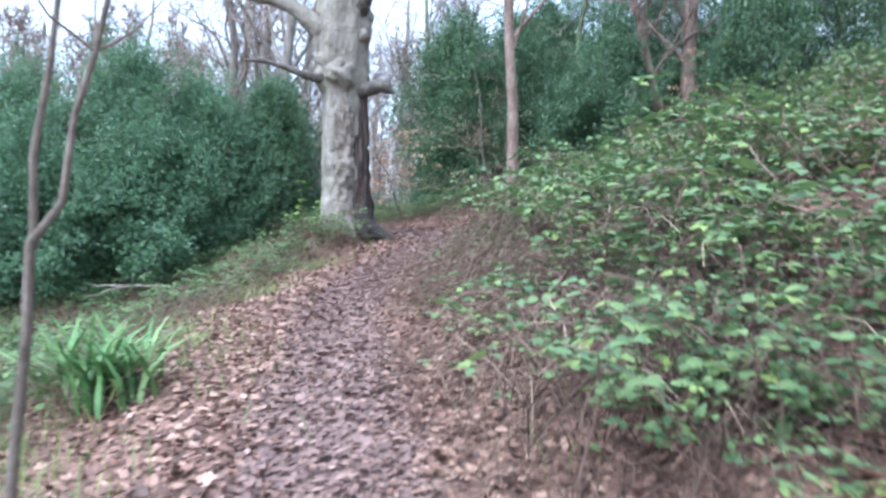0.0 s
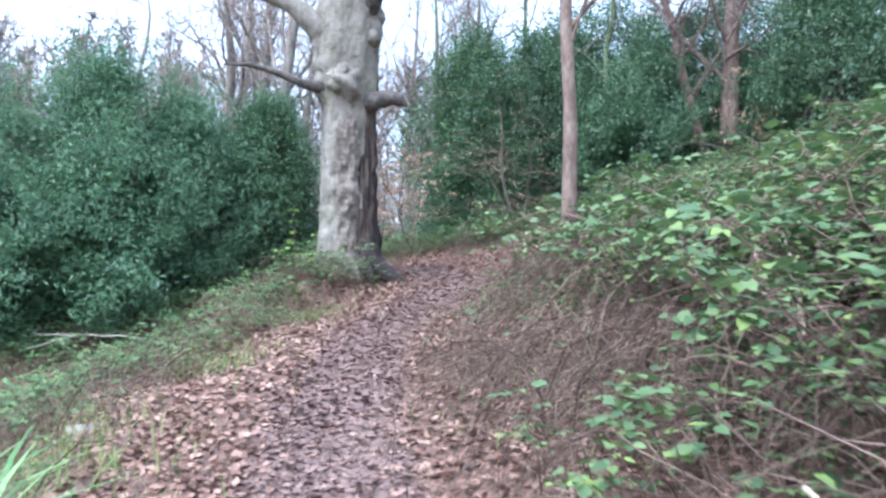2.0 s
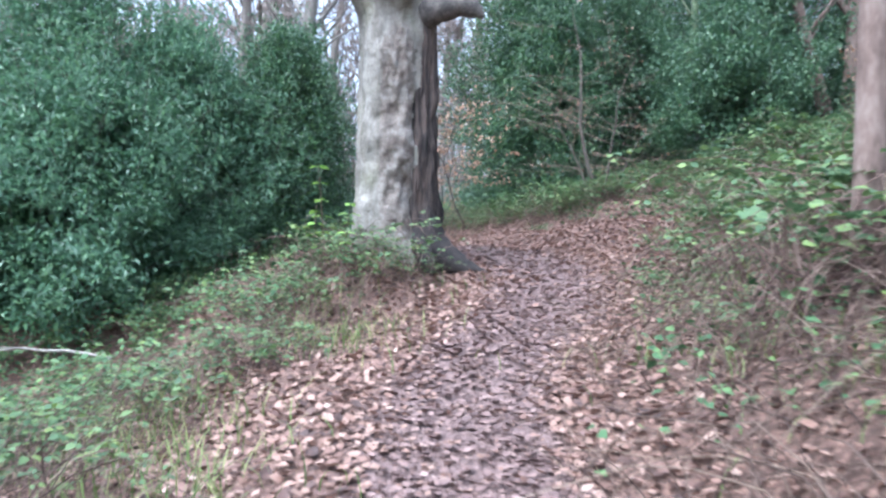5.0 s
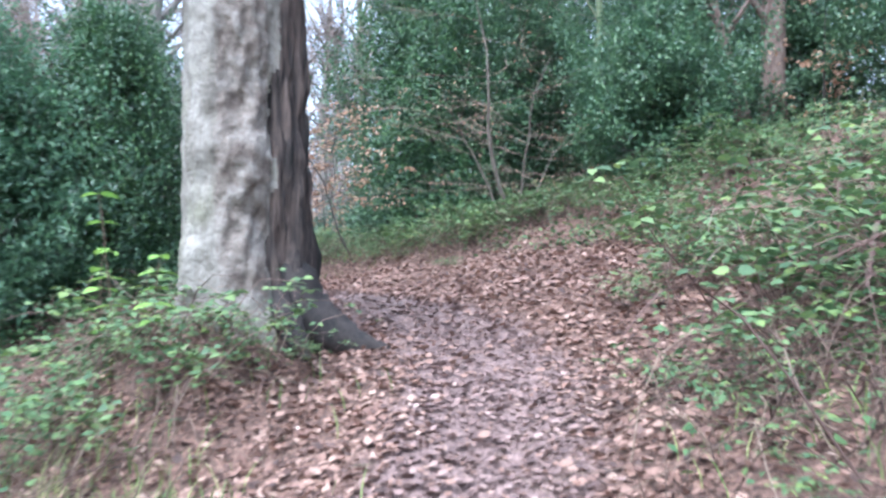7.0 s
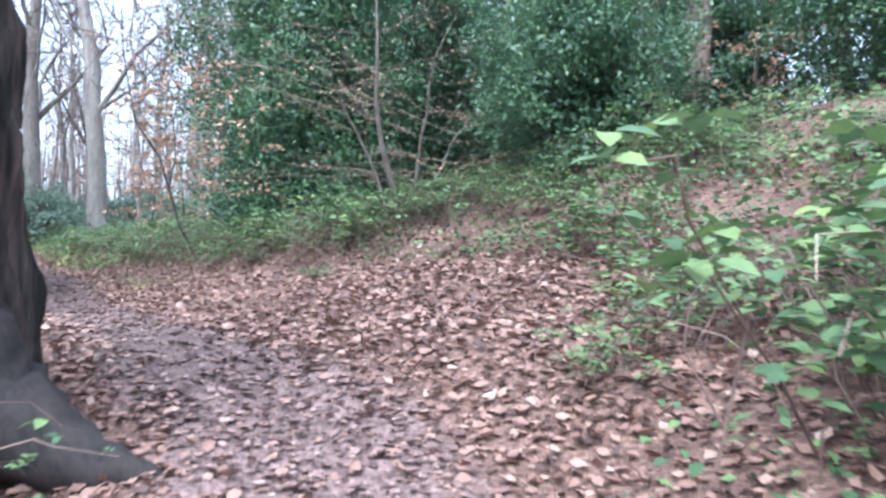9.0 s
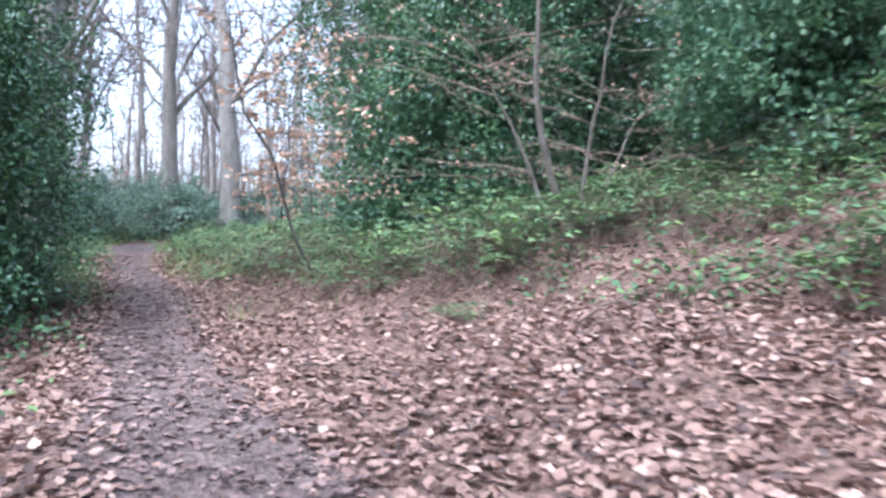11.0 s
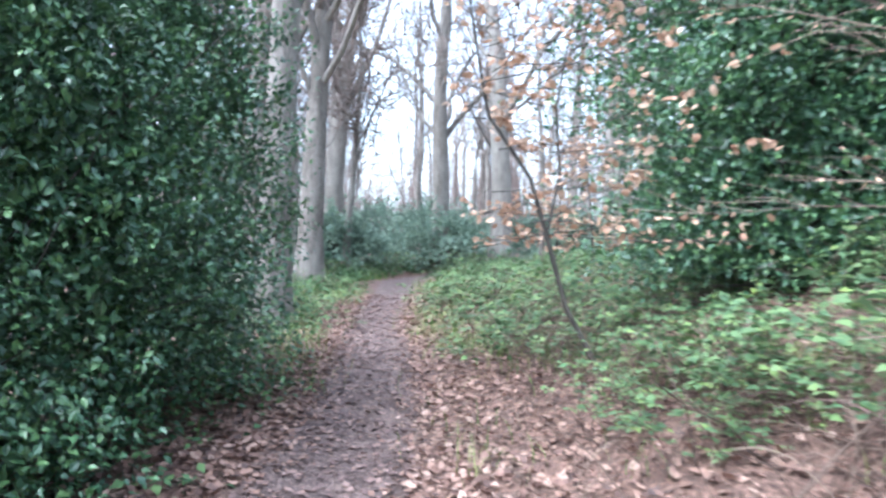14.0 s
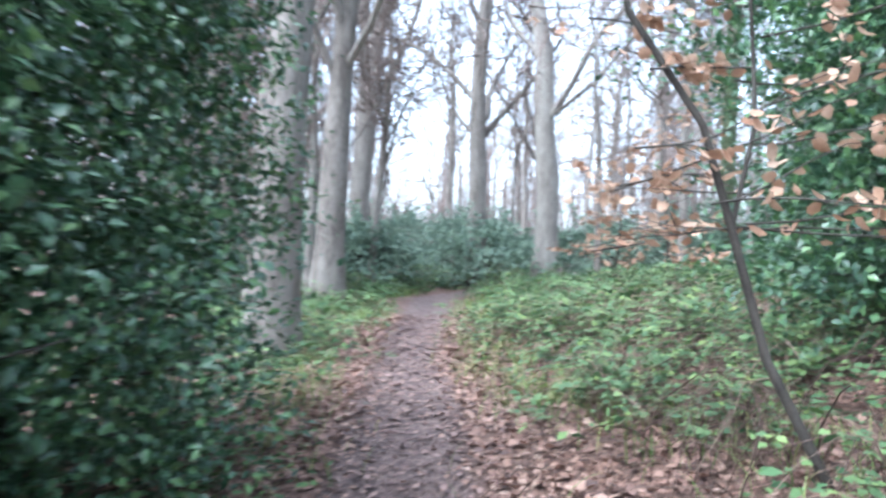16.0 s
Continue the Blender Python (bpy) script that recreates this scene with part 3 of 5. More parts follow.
def old_beech(rng):
    e = thing("old_beech_tree", BX, BY, BZ, "old pale beech with burls, dead stubs and a rotten dark seam", "tree")
    n, sides = 170, 132
    zs = np.concatenate([np.linspace(0, 3.0, 90, endpoint=False), np.linspace(3.0, 7.6, 80)])
    ang = np.arange(sides) * 2 * math.pi / sides
    Z, A = np.meshgrid(zs, ang, indexing="ij")
    base = np.interp(Z, [0, 0.4, 1.0, 2.2, 3.4, 4.2, 5.2, 6.2, 7.6], [0.70, 0.62, 0.56, 0.53, 0.52, 0.58, 0.60, 0.56, 0.44])
    flute = 0.03 * np.sin(3 * A + Z * 0.5) + 0.02 * np.sin(7 * A - Z * 0.9) + 0.010 * np.sin(11 * A + 3.1 * Z) * np.sin(2.3 * Z)
    crust = 0.012 * np.sin(17 * A + 5 * np.sin(Z * 2.2)) * np.sin(Z * 7 + 4 * np.sin(A * 3)) + 0.008 * np.sin(29 * A + 3 * Z) * np.sin(Z * 15 - 7 * A)
    start = np.interp(Z, [0, 1.2, 2.2, 3.0, 3.6, 4.0], [5.05, 5.2, 5.28, 5.45, 5.75, 6.3]) + 0.05 * np.sin(Z * 5.3) + 0.03 * np.sin(Z * 13) + 0.02 * np.sin(Z * 31)
    rot = np.clip((A - start) / 0.12, 0, 1) + np.clip((0.5 - A) / 0.12, 0, 1) * (Z < 3.6)
    plates = rot * (-0.05 + 0.045 * np.abs(np.sin(A * 13 + 0.8 * np.sin(Z * 1.7))) + 0.012 * np.sin(Z * 9 + A * 20))
    bumps = np.zeros_like(Z)
    for bz_, ba, br, bh in [(3.75, 4.8, 0.17, 0.26), (3.85, 4.55, 0.12, 0.18), (3.6, 5.0, 0.12, 0.16), (3.95, 5.0, 0.1, 0.12), (4.15, 3.9, 0.2, 0.16), (3.7, 3.8, 0.22, 0.14), (1.7, 4.6, 0.35, 0.05), (2.3, 4.9, 0.2, -0.05),
                            (5.6, 5.6, 0.3, 0.14), (2.9, 4.5, 0.25, 0.04), (1.2, 5.0, 0.2, -0.05), (1.5, 4.2, 0.14, -0.05), (2.0, 4.35, 0.10, -0.04), (4.9, 5.9, 0.2, 0.12), (4.6, 3.7, 0.35, 0.12)]:
        bumps += bh * np.exp(-(((A - ba) * 0.56) ** 2 + (Z - bz_) ** 2) / br ** 2)
    scar = np.exp(-((A - 4.85) / 0.42) ** 4) * np.clip(np.interp(Z, [0.3, 0.9, 2.9, 3.3, 4.2], [0, 1, 0.9, 0.25, 0.1]), 0, 1) * (1 - np.clip(rot, 0, 1))
    lobes = np.array([noise.fractal(Vector((math.cos(a_) * 2.6, math.sin(a_) * 2.6, z_ * 2.9)), 1.0, 2.0, 5) for z_, a_ in zip(Z.ravel(), A.ravel())]).reshape(Z.shape)
    grooves = np.array([noise.fractal(Vector((math.cos(a_) * 7.5, math.sin(a_) * 7.5, z_ * 0.9)), 1.0, 2.0, 3) for z_, a_ in zip(Z.ravel(), A.ravel())]).reshape(Z.shape)
    ridged = 0.10 * (0.3 - np.abs(lobes) ** 0.8) * scar + 0.03 * lobes * (1 - scar)
    plates = plates + np.clip(rot, 0, 1) * 0.10 * np.clip(grooves, -0.8, 0.5)
    R = base + flute + (0.5 + 1.2 * scar) * crust + ridged + bumps + plates + 0.002 * rng.standard_normal(Z.shape)
    cxs = np.interp(Z, [0, 3, 4.5, 6, 7.6], [0.02, 0.0, -0.05, -0.02, 0.05])
    V = np.stack([cxs + R * np.cos(A), R * np.sin(A), Z], -1).reshape(-1, 3)
    idx = np.arange(n * sides).reshape(n, sides)
    q = np.stack([idx[:-1], np.roll(idx[:-1], -1, 1), np.roll(idx[1:], -1, 1), idx[1:]], -1).reshape(-1, 4)
    me = mesh_np("trunk", V, q, M_BEECH)
    me.attributes.new("scar", "FLOAT", "POINT").data.foreach_set("value", scar.astype(np.float32).ravel())
    me.materials.append(M_ROT)
    me.polygons.foreach_set("material_index", (rot[:-1].reshape(-1) + rng.normal(0, 0.05, rot[:-1].size) > 0.5).astype(np.int32))
    part("trunk", me, e)

    def limb(name, pts, radii, mat, label, sides=10):
        t = Tubes()
        pts = np.array(pts, float)
        u = np.linspace(0, len(pts) - 1, len(pts) * 4)
        fine = np.stack([np.interp(u, np.arange(len(pts)), pts[:, c]) for c in range(3)], -1)
        fine[1:-1] = (fine[:-2] + fine[1:-1] * 2 + fine[2:]) / 4
        rr = np.interp(u, np.arange(len(pts)), radii)
        t.add(fine, rr, sides, 0.12 if name == "root" else 0.05, rng)
        return part(name, t.mesh(name, mat), e, label)

    def burl(x, y, z, r):
        bm = bmesh.new()
        bmesh.ops.create_icosphere(bm, subdivisions=3, radius=1.0)
        for v_ in bm.verts:
            k_ = 1 + 0.28 * noise.noise(v_.co * 2.3 + Vector((x * 9, z * 5, r))) + 0.10 * noise.noise(v_.co * 6)
            v_.co = Vector((x, y, z)) + v_.co * r * k_
        for f_ in bm.faces:
            f_.smooth = True
        m_ = bpy.data.meshes.new("burl")
        bm.to_mesh(m_)
        bm.free()
        m_.materials.append(M_BEECH)
        part("burl", m_, e, "knobbly grey burl")

    for spot in [(-0.14, -0.52, 3.82, 0.25), (-0.42, -0.32, 3.9, 0.22), (0.08, -0.50, 3.66, 0.17), (-0.05, -0.58, 4.0, 0.15), (-0.46, -0.25, 4.35, 0.19), (0.46, -0.28, 4.75, 0.17), (0.5, -0.1, 5.2, 0.2)]:
        burl(*spot)
    limb("limb", [(-0.25, -0.2, 4.5), (-0.62, -0.35, 4.95), (-1.1, -0.4, 5.35), (-1.6, -0.4, 5.55), (-2.3, -0.5, 5.65), (-3.2, -0.6, 5.95), (-4.2, -0.8, 6.4)], [0.30, 0.24, 0.17, 0.14, 0.12, 0.10, 0.04], M_BEECH, "thick bent side limb")
    limb("limb", [(-0.4, -0.4, 3.72), (-0.8, -0.6, 3.75), (-1.3, -0.7, 3.95), (-1.75, -0.8, 4.05), (-2.2, -0.9, 4.02)], [0.14, 0.085, 0.06, 0.05, 0.012], M_DEAD, "thin dead side branch")
    limb("stub", [(0.35, -0.2, 3.48), (0.62, -0.25, 3.55), (0.88, -0.25, 3.6), (1.05, -0.28, 3.52), (1.16, -0.3, 3.42)], [0.22, 0.17, 0.14, 0.12, 0.03], M_DEAD, "dark broken branch stub")
    limb("stub", [(0.25, -0.2, 5.2), (0.5, -0.4, 5.6), (0.6, -0.45, 5.85), (0.62, -0.45, 6.1)], [0.28, 0.22, 0.16, 0.02], M_DEAD, "dark hollow broken limb")
    limb("limb", [(0.05, 0, 7.4), (0.2, 0.1, 8.6), (0.1, 0.2, 10.2), (0.4, 0.2, 12), (0.5, 0.3, 14.5)], [0.46, 0.4, 0.3, 0.2, 0.02], M_BEECH, "")
    limb("limb", [(-0.1, 0, 7.2), (-0.7, 0.2, 8.6), (-1.2, 0.3, 10), (-1.4, 0.4, 12), (-1.9, 0.5, 14)], [0.32, 0.25, 0.18, 0.1, 0.02], M_BEECH, "")
    limb("root", [(0.3, -0.35, 0.5), (0.45, -0.55, 0.25), (0.6, -0.7, 0.02)], [0.16, 0.12, 0.04], M_BLACK, "black exposed root")
    limb("root", [(0.30, -0.1, 0.75), (0.52, -0.18, 0.36), (0.78, -0.24, 0.16), (1.05, -0.3, 0.06), (1.34, -0.34, -0.02)], [0.26, 0.27, 0.19, 0.13, 0.05], M_BLACK, "black exposed root")


old_beech(np.random.default_rng(3))

# ---- evergreen bushes ----
FROND2 = (np.array([(0, 0, 0), (.45, .17, .04), (.5, -.17, .04), (1, 0, -.12)]), np.array([(0, 3, 1), (0, 2, 3)]))
LEAF2 = (np.array([(0, 0, 0), (.5, .3, .06), (.5, -.3, .06), (1, 0, -.05)]), np.array([(0, 3, 1), (0, 2, 3)]))


def evergreen(rng, rx, ry, h, n_leaves, size, mat, shape=LEAF4, low=0.0, cone=False, fill=0.2, spires=70, ragged=0.0, clump=40):
    """Trunk, branches and foliage of a bush: leaves in clumps over a lumpy outline, with gaps."""
    trunk, stems = Tubes(), Tubes()
    clumps = max(40, n_leaves // (75 if cone else clump))
    th = rng.uniform(0, 2 * math.pi, clumps)
    u = rng.uniform(low, 1, clumps) ** 1.1

    twist, ph = rng.uniform(0.1, 0.2, 2) + ragged, rng.uniform(0, 6.3, 3)

    def outline(u, th):
        prof = np.interp(u, [0, 0.12, 0.4, 0.7, 0.9, 1.0], [0.84, 0.98, 1.0, 0.72, 0.40, 0.10] if cone else [0.80, 0.98, 1.0, 0.80, 0.46, 0.10])
        return prof * (1 + twist[0] * np.sin(3 * th + 5 * u + ph[0]) + twist[1] * np.sin(5 * th - 9 * u + ph[1]) + 0.09 * np.sin(11 * th + 13 * u + ph[2]))

    rad = outline(u, th) * (1 + 0.07 * rng.standard_normal(clumps)) * (0.5 + 0.5 * rng.random(clumps) ** 0.35)
    C = np.stack([rx * rad * np.cos(th), ry * rad * np.sin(th), h * u * (1 + 0.05 * np.sin(4 * th))], -1)
    for c in C[:: max(1, clumps // 50)]:
        a = np.array([0.1 * c[0], 0.1 * c[1], c[2] * 0.5])
        stems.add(crooked(rng, a, c - a, np.linalg.norm(c - a), 4, 0.15), np.linspace(0.022, 0.004, 5), 3)
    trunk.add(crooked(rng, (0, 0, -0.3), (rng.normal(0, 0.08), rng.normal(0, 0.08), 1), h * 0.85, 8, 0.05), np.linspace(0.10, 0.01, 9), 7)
    per = n_leaves // clumps
    cs = np.repeat(C, per, 0)
    k = len(cs)
    spread_ = 0.05 * (rx + ry + h) / 3 + 0.09
    pos = cs + rng.normal(0, 1, (k, 3)) * spread_ * np.array([1, 1, 0.6])
    out = np.stack([pos[:, 0] / rx, pos[:, 1] / ry, np.full(k, 0.2)], -1)
    way = out * 0.7 + rng.normal(0, 0.7, (k, 3)) + np.array([0, 0, -0.15])
    upv = np.stack([rng.normal(0, 0.5, k), rng.normal(0, 0.5, k), np.ones(k)], -1) + out * 0.5
    sets = [leaves(pos, way, upv, rng.uniform(0.7, 1.3, k) * size, shape)]
    tips = []
    for j in range(spires):
        tj, uj = rng.uniform(0, 2 * math.pi), rng.uniform(0.25, 1.0)
        rj = float(outline(uj, tj)) * 0.9
        p0 = np.array([rx * rj * math.cos(tj), ry * rj * math.sin(tj), h * uj])
        line = crooked(rng, p0, (math.cos(tj) * 0.8, math.sin(tj) * 0.8, rng.uniform(0.2, 1.3) + (0.6 + 6 * ragged) * (uj > 0.8)), rng.uniform(0.35, 0.95) * (1 + 3 * ragged), 5, 0.15, 0.05)
        stems.add(line, np.linspace(0.007, 0.003, 6), 3) if j % 3 == 0 else None
        tips.append(np.repeat(line, max(2, int(30 * 0.11 / size / 5)), 0))
    tp = np.concatenate(tips)
    tp = tp + rng.normal(0, 0.045 + 0.3 * ragged, tp.shape)
    sets.append(leaves(tp, rng.normal(0, 0.8, tp.shape) + np.array([0, 0, 0.5]), rng.normal(0, 0.5, tp.shape) + np.array([0, 0, 1]), rng.uniform(0.7, 1.2, len(tp)) * size, shape))
    k2 = int(n_leaves * fill)
    th2, u2 = rng.uniform(0, 2 * math.pi, k2), rng.uniform(0.03, 0.93, k2)
    r2 = outline(u2, th2) * rng.uniform(0.3, 0.85, k2)
    p2 = np.stack([rx * r2 * np.cos(th2), ry * r2 * np.sin(th2), h * u2], -1)
    w2 = rng.normal(0, 1, (k2, 3))
    sets.append(leaves(p2, w2, p2 * np.array([1, 1, 0]) + rng.normal(0, 0.4, (k2, 3)), rng.uniform(1.0, 1.6, k2) * max(size, 0.08), LEAF2))
    v, f = join(sets)
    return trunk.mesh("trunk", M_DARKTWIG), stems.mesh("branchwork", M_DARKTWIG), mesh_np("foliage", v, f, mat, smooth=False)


def stand_bush(name, meshes, x, y, label, category, group, turn=0.0, sink=0.0):
    e = thing(name, x, y, float(ground(x, y)) - sink, label, category, group, turn)
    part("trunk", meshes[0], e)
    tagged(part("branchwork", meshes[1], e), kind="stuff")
    tagged(part("foliage", meshes[2], e), kind="stuff")
    return e


rng = np.random.default_rng(21)
hollies = "glossy dark green holly bushes"
stand_bush("holly_bush", evergreen(rng, 1.4, 1.5, 5.0, 46000, 0.066, M_HOLLY, LEAF4, low=0.06, cone=True, fill=0.16, spires=150), -5.75, 24.5, "dense glossy dark green holly beside the path", "holly bush", hollies)
stand_bush("holly_bush", evergreen(rng, 2.1, 1.9, 7.4, 34000, 0.085, M_HOLLY, fill=0.8, spires=160, ragged=0.06), 0.6, 28.2, "tall dark green holly above brambles", "holly bush", hollies)
stand_bush("holly_bush", evergreen(rng, 1.35, 1.35, 4.7, 40000, 0.064, M_HOLLY, LEAF4, low=0.06, cone=True, fill=0.16, spires=150), -5.3, 22.3, "dense glossy dark green holly beside the path", "holly bush", hollies)
thicket = [(-6.9, 20.5, 1.6, 1.6, 4.6), (-8.6, 19.6, 2.0, 1.9, 5.6), (-10.9, 18.6, 2.1, 1.9, 4.9), (-13.2, 18.0, 2.1, 1.9, 4.3), (-7.4, 17.9, 1.7, 1.6, 3.3), (-10.0, 16.7, 1.8, 1.5, 3.0), (-12.6, 16.0, 1.9, 1.6, 3.2)]
for x, y, rx_, ry_, hh in thicket:
    stand_bush("evergreen_bush", evergreen(rng, rx_, ry_, hh * 0.9 + 0.6, 25000, 0.12, M_YEW, FROND2, fill=0.08, spires=260, ragged=0.14, clump=85), x, y, "dense dark green evergreen bush of the thicket", "bush", "bushes of the evergreen thicket")
uphill = [(4.2, 31.5, 2.2, 7.5), (7.4, 33, 2.6, 9.5), (11, 31, 2.8, 9.0), (6.4, 27.0, 1.8, 5.6), (12.5, 26, 2.5, 7.0), (14.5, 33, 2.9, 10), (17.5, 28, 2.9, 9), (9.8, 38, 2.8, 10), (4.9, 23.9, 1.3, 3.2), (10.2, 22.0, 1.9, 4.6), (13, 18.6, 2.2, 5.5),
          (17, 21, 2.5, 7.5), (2.2, 36, 2.0, 8), (15.5, 14.5, 2.4, 6), (5.6, 38, 2.4, 9.5), (10.6, 27.6, 1.6, 4.6), (2.9, 30.4, 2.1, 7.6), (5.4, 34.4, 2.6, 9.5), (9.2, 30.0, 2.2, 7.5), (0.8, 33, 1.8, 6.0)]
for x, y, rr, hh in uphill:
    near_by = y < 33.2
    stand_bush("holly_tree", evergreen(rng, rr, rr, hh, 19000 if near_by else 9000, 0.10 if near_by else 0.18, M_SLOPE, LEAF2, fill=0.22, spires=160, ragged=0.15, clump=130), x, y, "dark evergreen holly tree on the slope", "holly tree", "evergreens on the slope")
# low far bushes, their haze comes from the pale leaf colour
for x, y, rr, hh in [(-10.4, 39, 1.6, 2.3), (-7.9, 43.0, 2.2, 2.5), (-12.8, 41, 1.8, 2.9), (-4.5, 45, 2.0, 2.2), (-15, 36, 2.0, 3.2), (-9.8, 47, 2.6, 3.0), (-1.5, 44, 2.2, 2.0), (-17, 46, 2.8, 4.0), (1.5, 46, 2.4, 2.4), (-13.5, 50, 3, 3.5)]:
    stand_bush("evergreen_bush", evergreen(rng, rr, rr, hh * 0.75, 3000, 0.17, M_FAR, LEAF2), x, y, "low bush at the end of the path, distance haze painted into its leaf colour", "bush", "bushes at the bend of the path")


def far_wood(rng):
    """Thin grey stems and twigs of the wood in the distance."""
    t = Tubes()
    for i in range(720):
        a, dist = rng.uniform(-0.85, 0.7), rng.uniform(60, 130)
        x, y = -4 + dist * math.sin(a), 10 + dist * math.cos(a)
        z, h = float(ground(x, y)), rng.uniform(9, 18) * (0.5 if clearing(x, y) else 1.0)
        p = crooked(rng, (x, y, z - 0.3), (rng.normal(0, 0.05), 0, 1), h, 5, 0.05)
        t.add(p, np.linspace(rng.uniform(0.08, 0.22), 0.02, 6), 4)
        for j in range(14):
            t.add(crooked(rng, p[rng.integers(1, 6)], rng.normal(0, 1, 3) + np.array([0, 0, 0.8]), rng.uniform(1.5, 4.5), 3, 0.25), [0.045, 0.035, 0.026, 0.014], 3)
    tagged(new("far_wood", t.mesh("far_wood", M_TWIG)), "grey-brown bare stems of the distant wood", "far woods", kind="stuff")


far_wood(np.random.default_rng(77))

# ---- undergrowth ----


def bramble(rng, spread_, height, canes, leafs, shape):
    """Arching canes with leaves in threes."""
    t = Tubes()
    pos, way, upv, size = [], [], [], []
    for i in range(canes):
        a = rng.uniform(0, 2 * math.pi)
        ln = rng.uniform(0.5, 1.0) * spread_
        h = rng.uniform(0.4, 1.0) * height
        s = np.linspace(0, 1, 6)
        x0, y0 = rng.normal(0, spread_ * 0.3, 2)
        w = rng.normal(0, 0.08, (6, 2)).cumsum(0)
        pts = np.stack([x0 + math.cos(a) * ln * s + w[:, 0], y0 + math.sin(a) * ln * s + w[:, 1], h * 4 * s * (1 - s * 0.75) * 0.75 - 0.05], -1)
        t.add(pts, np.linspace(0.006, 0.0025, 6), 3)
        for j in range(rng.poisson(leafs / canes)):
            u = rng.uniform(0.15, 1)
            q = np.array([np.interp(u, s, pts[:, c]) for c in range(3)]) + np.array([rng.normal(0, 0.07), rng.normal(0, 0.07), rng.uniform(0.0, 0.10)])
            b = rng.uniform(0, 2 * math.pi)
            sz = rng.uniform(0.055, 0.105)
            nn = (rng.normal(0, 0.35), rng.normal(0, 0.35), 1)
            for off, k_ in ((0, 1.1), (1.25, 0.9), (-1.25, 0.9)):
                d = np.array([math.cos(b + off), math.sin(b + off), rng.normal(-0.1, 0.15)])
                pos.append(q + d * 0.012)
                way.append(d)
                upv.append(nn)
                size.append(sz * k_)
    v, f = leaves(pos, way, upv, size, shape)
    return t.mesh("cane_tangle", M_CANE), mesh_np("foliage", v, f, M_BRAMBLE)


WIDE4 = (np.array([(0, 0, 0), (.42, .36, .07), (.5, 0, 0), (.42, -.36, .07), (1, 0, -.08)]), LEAF4[1])
rng = np.random.default_rng(31)
WIDE8 = (np.array([(0, 0, 0), (.22, .33, .07), (.25, 0, 0), (.22, -.33, .07), (.62, .29, .04), (.62, 0, -.02), (.62, -.29, .04), (1, 0, -.1)]), LEAF8[1])
brambles = [bramble(rng, 0.85, rng.uniform(0.5, 0.8), 17, 125, WIDE8) for i in range(3)]
brambles += [bramble(rng, 0.85, rng.uniform(0.5, 0.8), 34, 50, WIDE8) for i in range(3)]
brambles += [bramble(rng, 0.85, rng.uniform(0.5, 0.8), 15, 150, WIDE4) for i in range(4)]


far_brambles = []


def plant_bramble(x, y, s, k, tall=1.0):
    d = x - path_x(y)
    if y > 18 or x > 4.5 or x < -4.6:
        k = 6 + k % 4
    elif 0 < d < 2.7 and 2 < y < 13.5 and k % 5:
        k = 3 + k % 3
    else:
        k = k % 3
    turn_, z_scale = rng.uniform(0, 360), s * tall * rng.uniform(0.8, 1.15)
    if y > 25 or x < -4.6 or x > 5.5:
        far_brambles.append((k, x, y, s, z_scale, radians(turn_)))
        return
    say = "half-bare bramble of tangled brown canes and few leaves" if 3 <= k < 6 else "sprawling green bramble with arching brown canes"
    e = thing("bramble_bush", x, y, float(ground(x, y)), say, "bramble", "brambles on the banks", turn_)
    e.scale = (s, s, z_scale)
    tagged(part("cane_tangle", brambles[k][0], e), kind="stuff")
    tagged(part("foliage", brambles[k][1], e), kind="stuff")


def mesh_arrays(me, corners):
    v, f = np.empty(len(me.vertices) * 3, np.float32), np.empty(len(me.polygons) * corners, np.int32)
    me.vertices.foreach_get("co", v)
    me.loops.foreach_get("vertex_index", f)
    return v.reshape(-1, 3), f.reshape(-1, corners)


def bramble_undergrowth():
    """The brambles further off, as one tangle."""
    sets = ([], [])
    for k, x, y, s, zs, a in far_brambles:
        for i, corners in enumerate((4, 3)):
            v, f = mesh_arrays(brambles[k][i], corners)
            px, py = x + s * (v[:, 0] * math.cos(a) - v[:, 1] * math.sin(a)), y + s * (v[:, 0] * math.sin(a) + v[:, 1] * math.cos(a))
            sets[i].append((np.stack([px, py, float(ground(x, y)) + zs * v[:, 2] + 0.6 * (ground(px, py) - float(ground(x, y)))], -1), f))
    ob = tagged(new("bramble_undergrowth", mesh_np("bramble_undergrowth", *join(sets[1]), M_BRAMBLE)), "green bramble undergrowth along the further path and slope", "undergrowth", kind="stuff")
    tagged(part("cane_tangle", mesh_np("cane_tangle", *join(sets[0]), M_CANE), ob), kind="stuff")


def on_apron(x, y):
    return np.clip(np.exp(-(((x - 1.2 - (y - 18.4) * 0.35) / 2.3) ** 2)) * np.exp(-((y - 17.8) / 2.3) ** 2) * 2.2, 0, 1)


def thick(x, y):
    """Where the undergrowth stands: off the path and off the leafy fork."""
    d = x - path_x(y)
    gap = np.where(d > 0, np.interp(y, [0, 8, 13, 19, 22, 24, 27, 40], [0.95, 1.15, 1.25, 2.6, 3.2, 2.2, 1.1, 0.8]), np.interp(y, [0, 14, 20, 40], [1.9, 1.6, 0.9, 0.7]))
    return np.clip((np.abs(d) - gap) / 0.7, 0, 1) * (1 - on_apron(x, y)) * (1 - 0.55 * np.exp(-((x - 1.2) / 2.2) ** 2 - ((y - 22.9) / 1.4) ** 2))


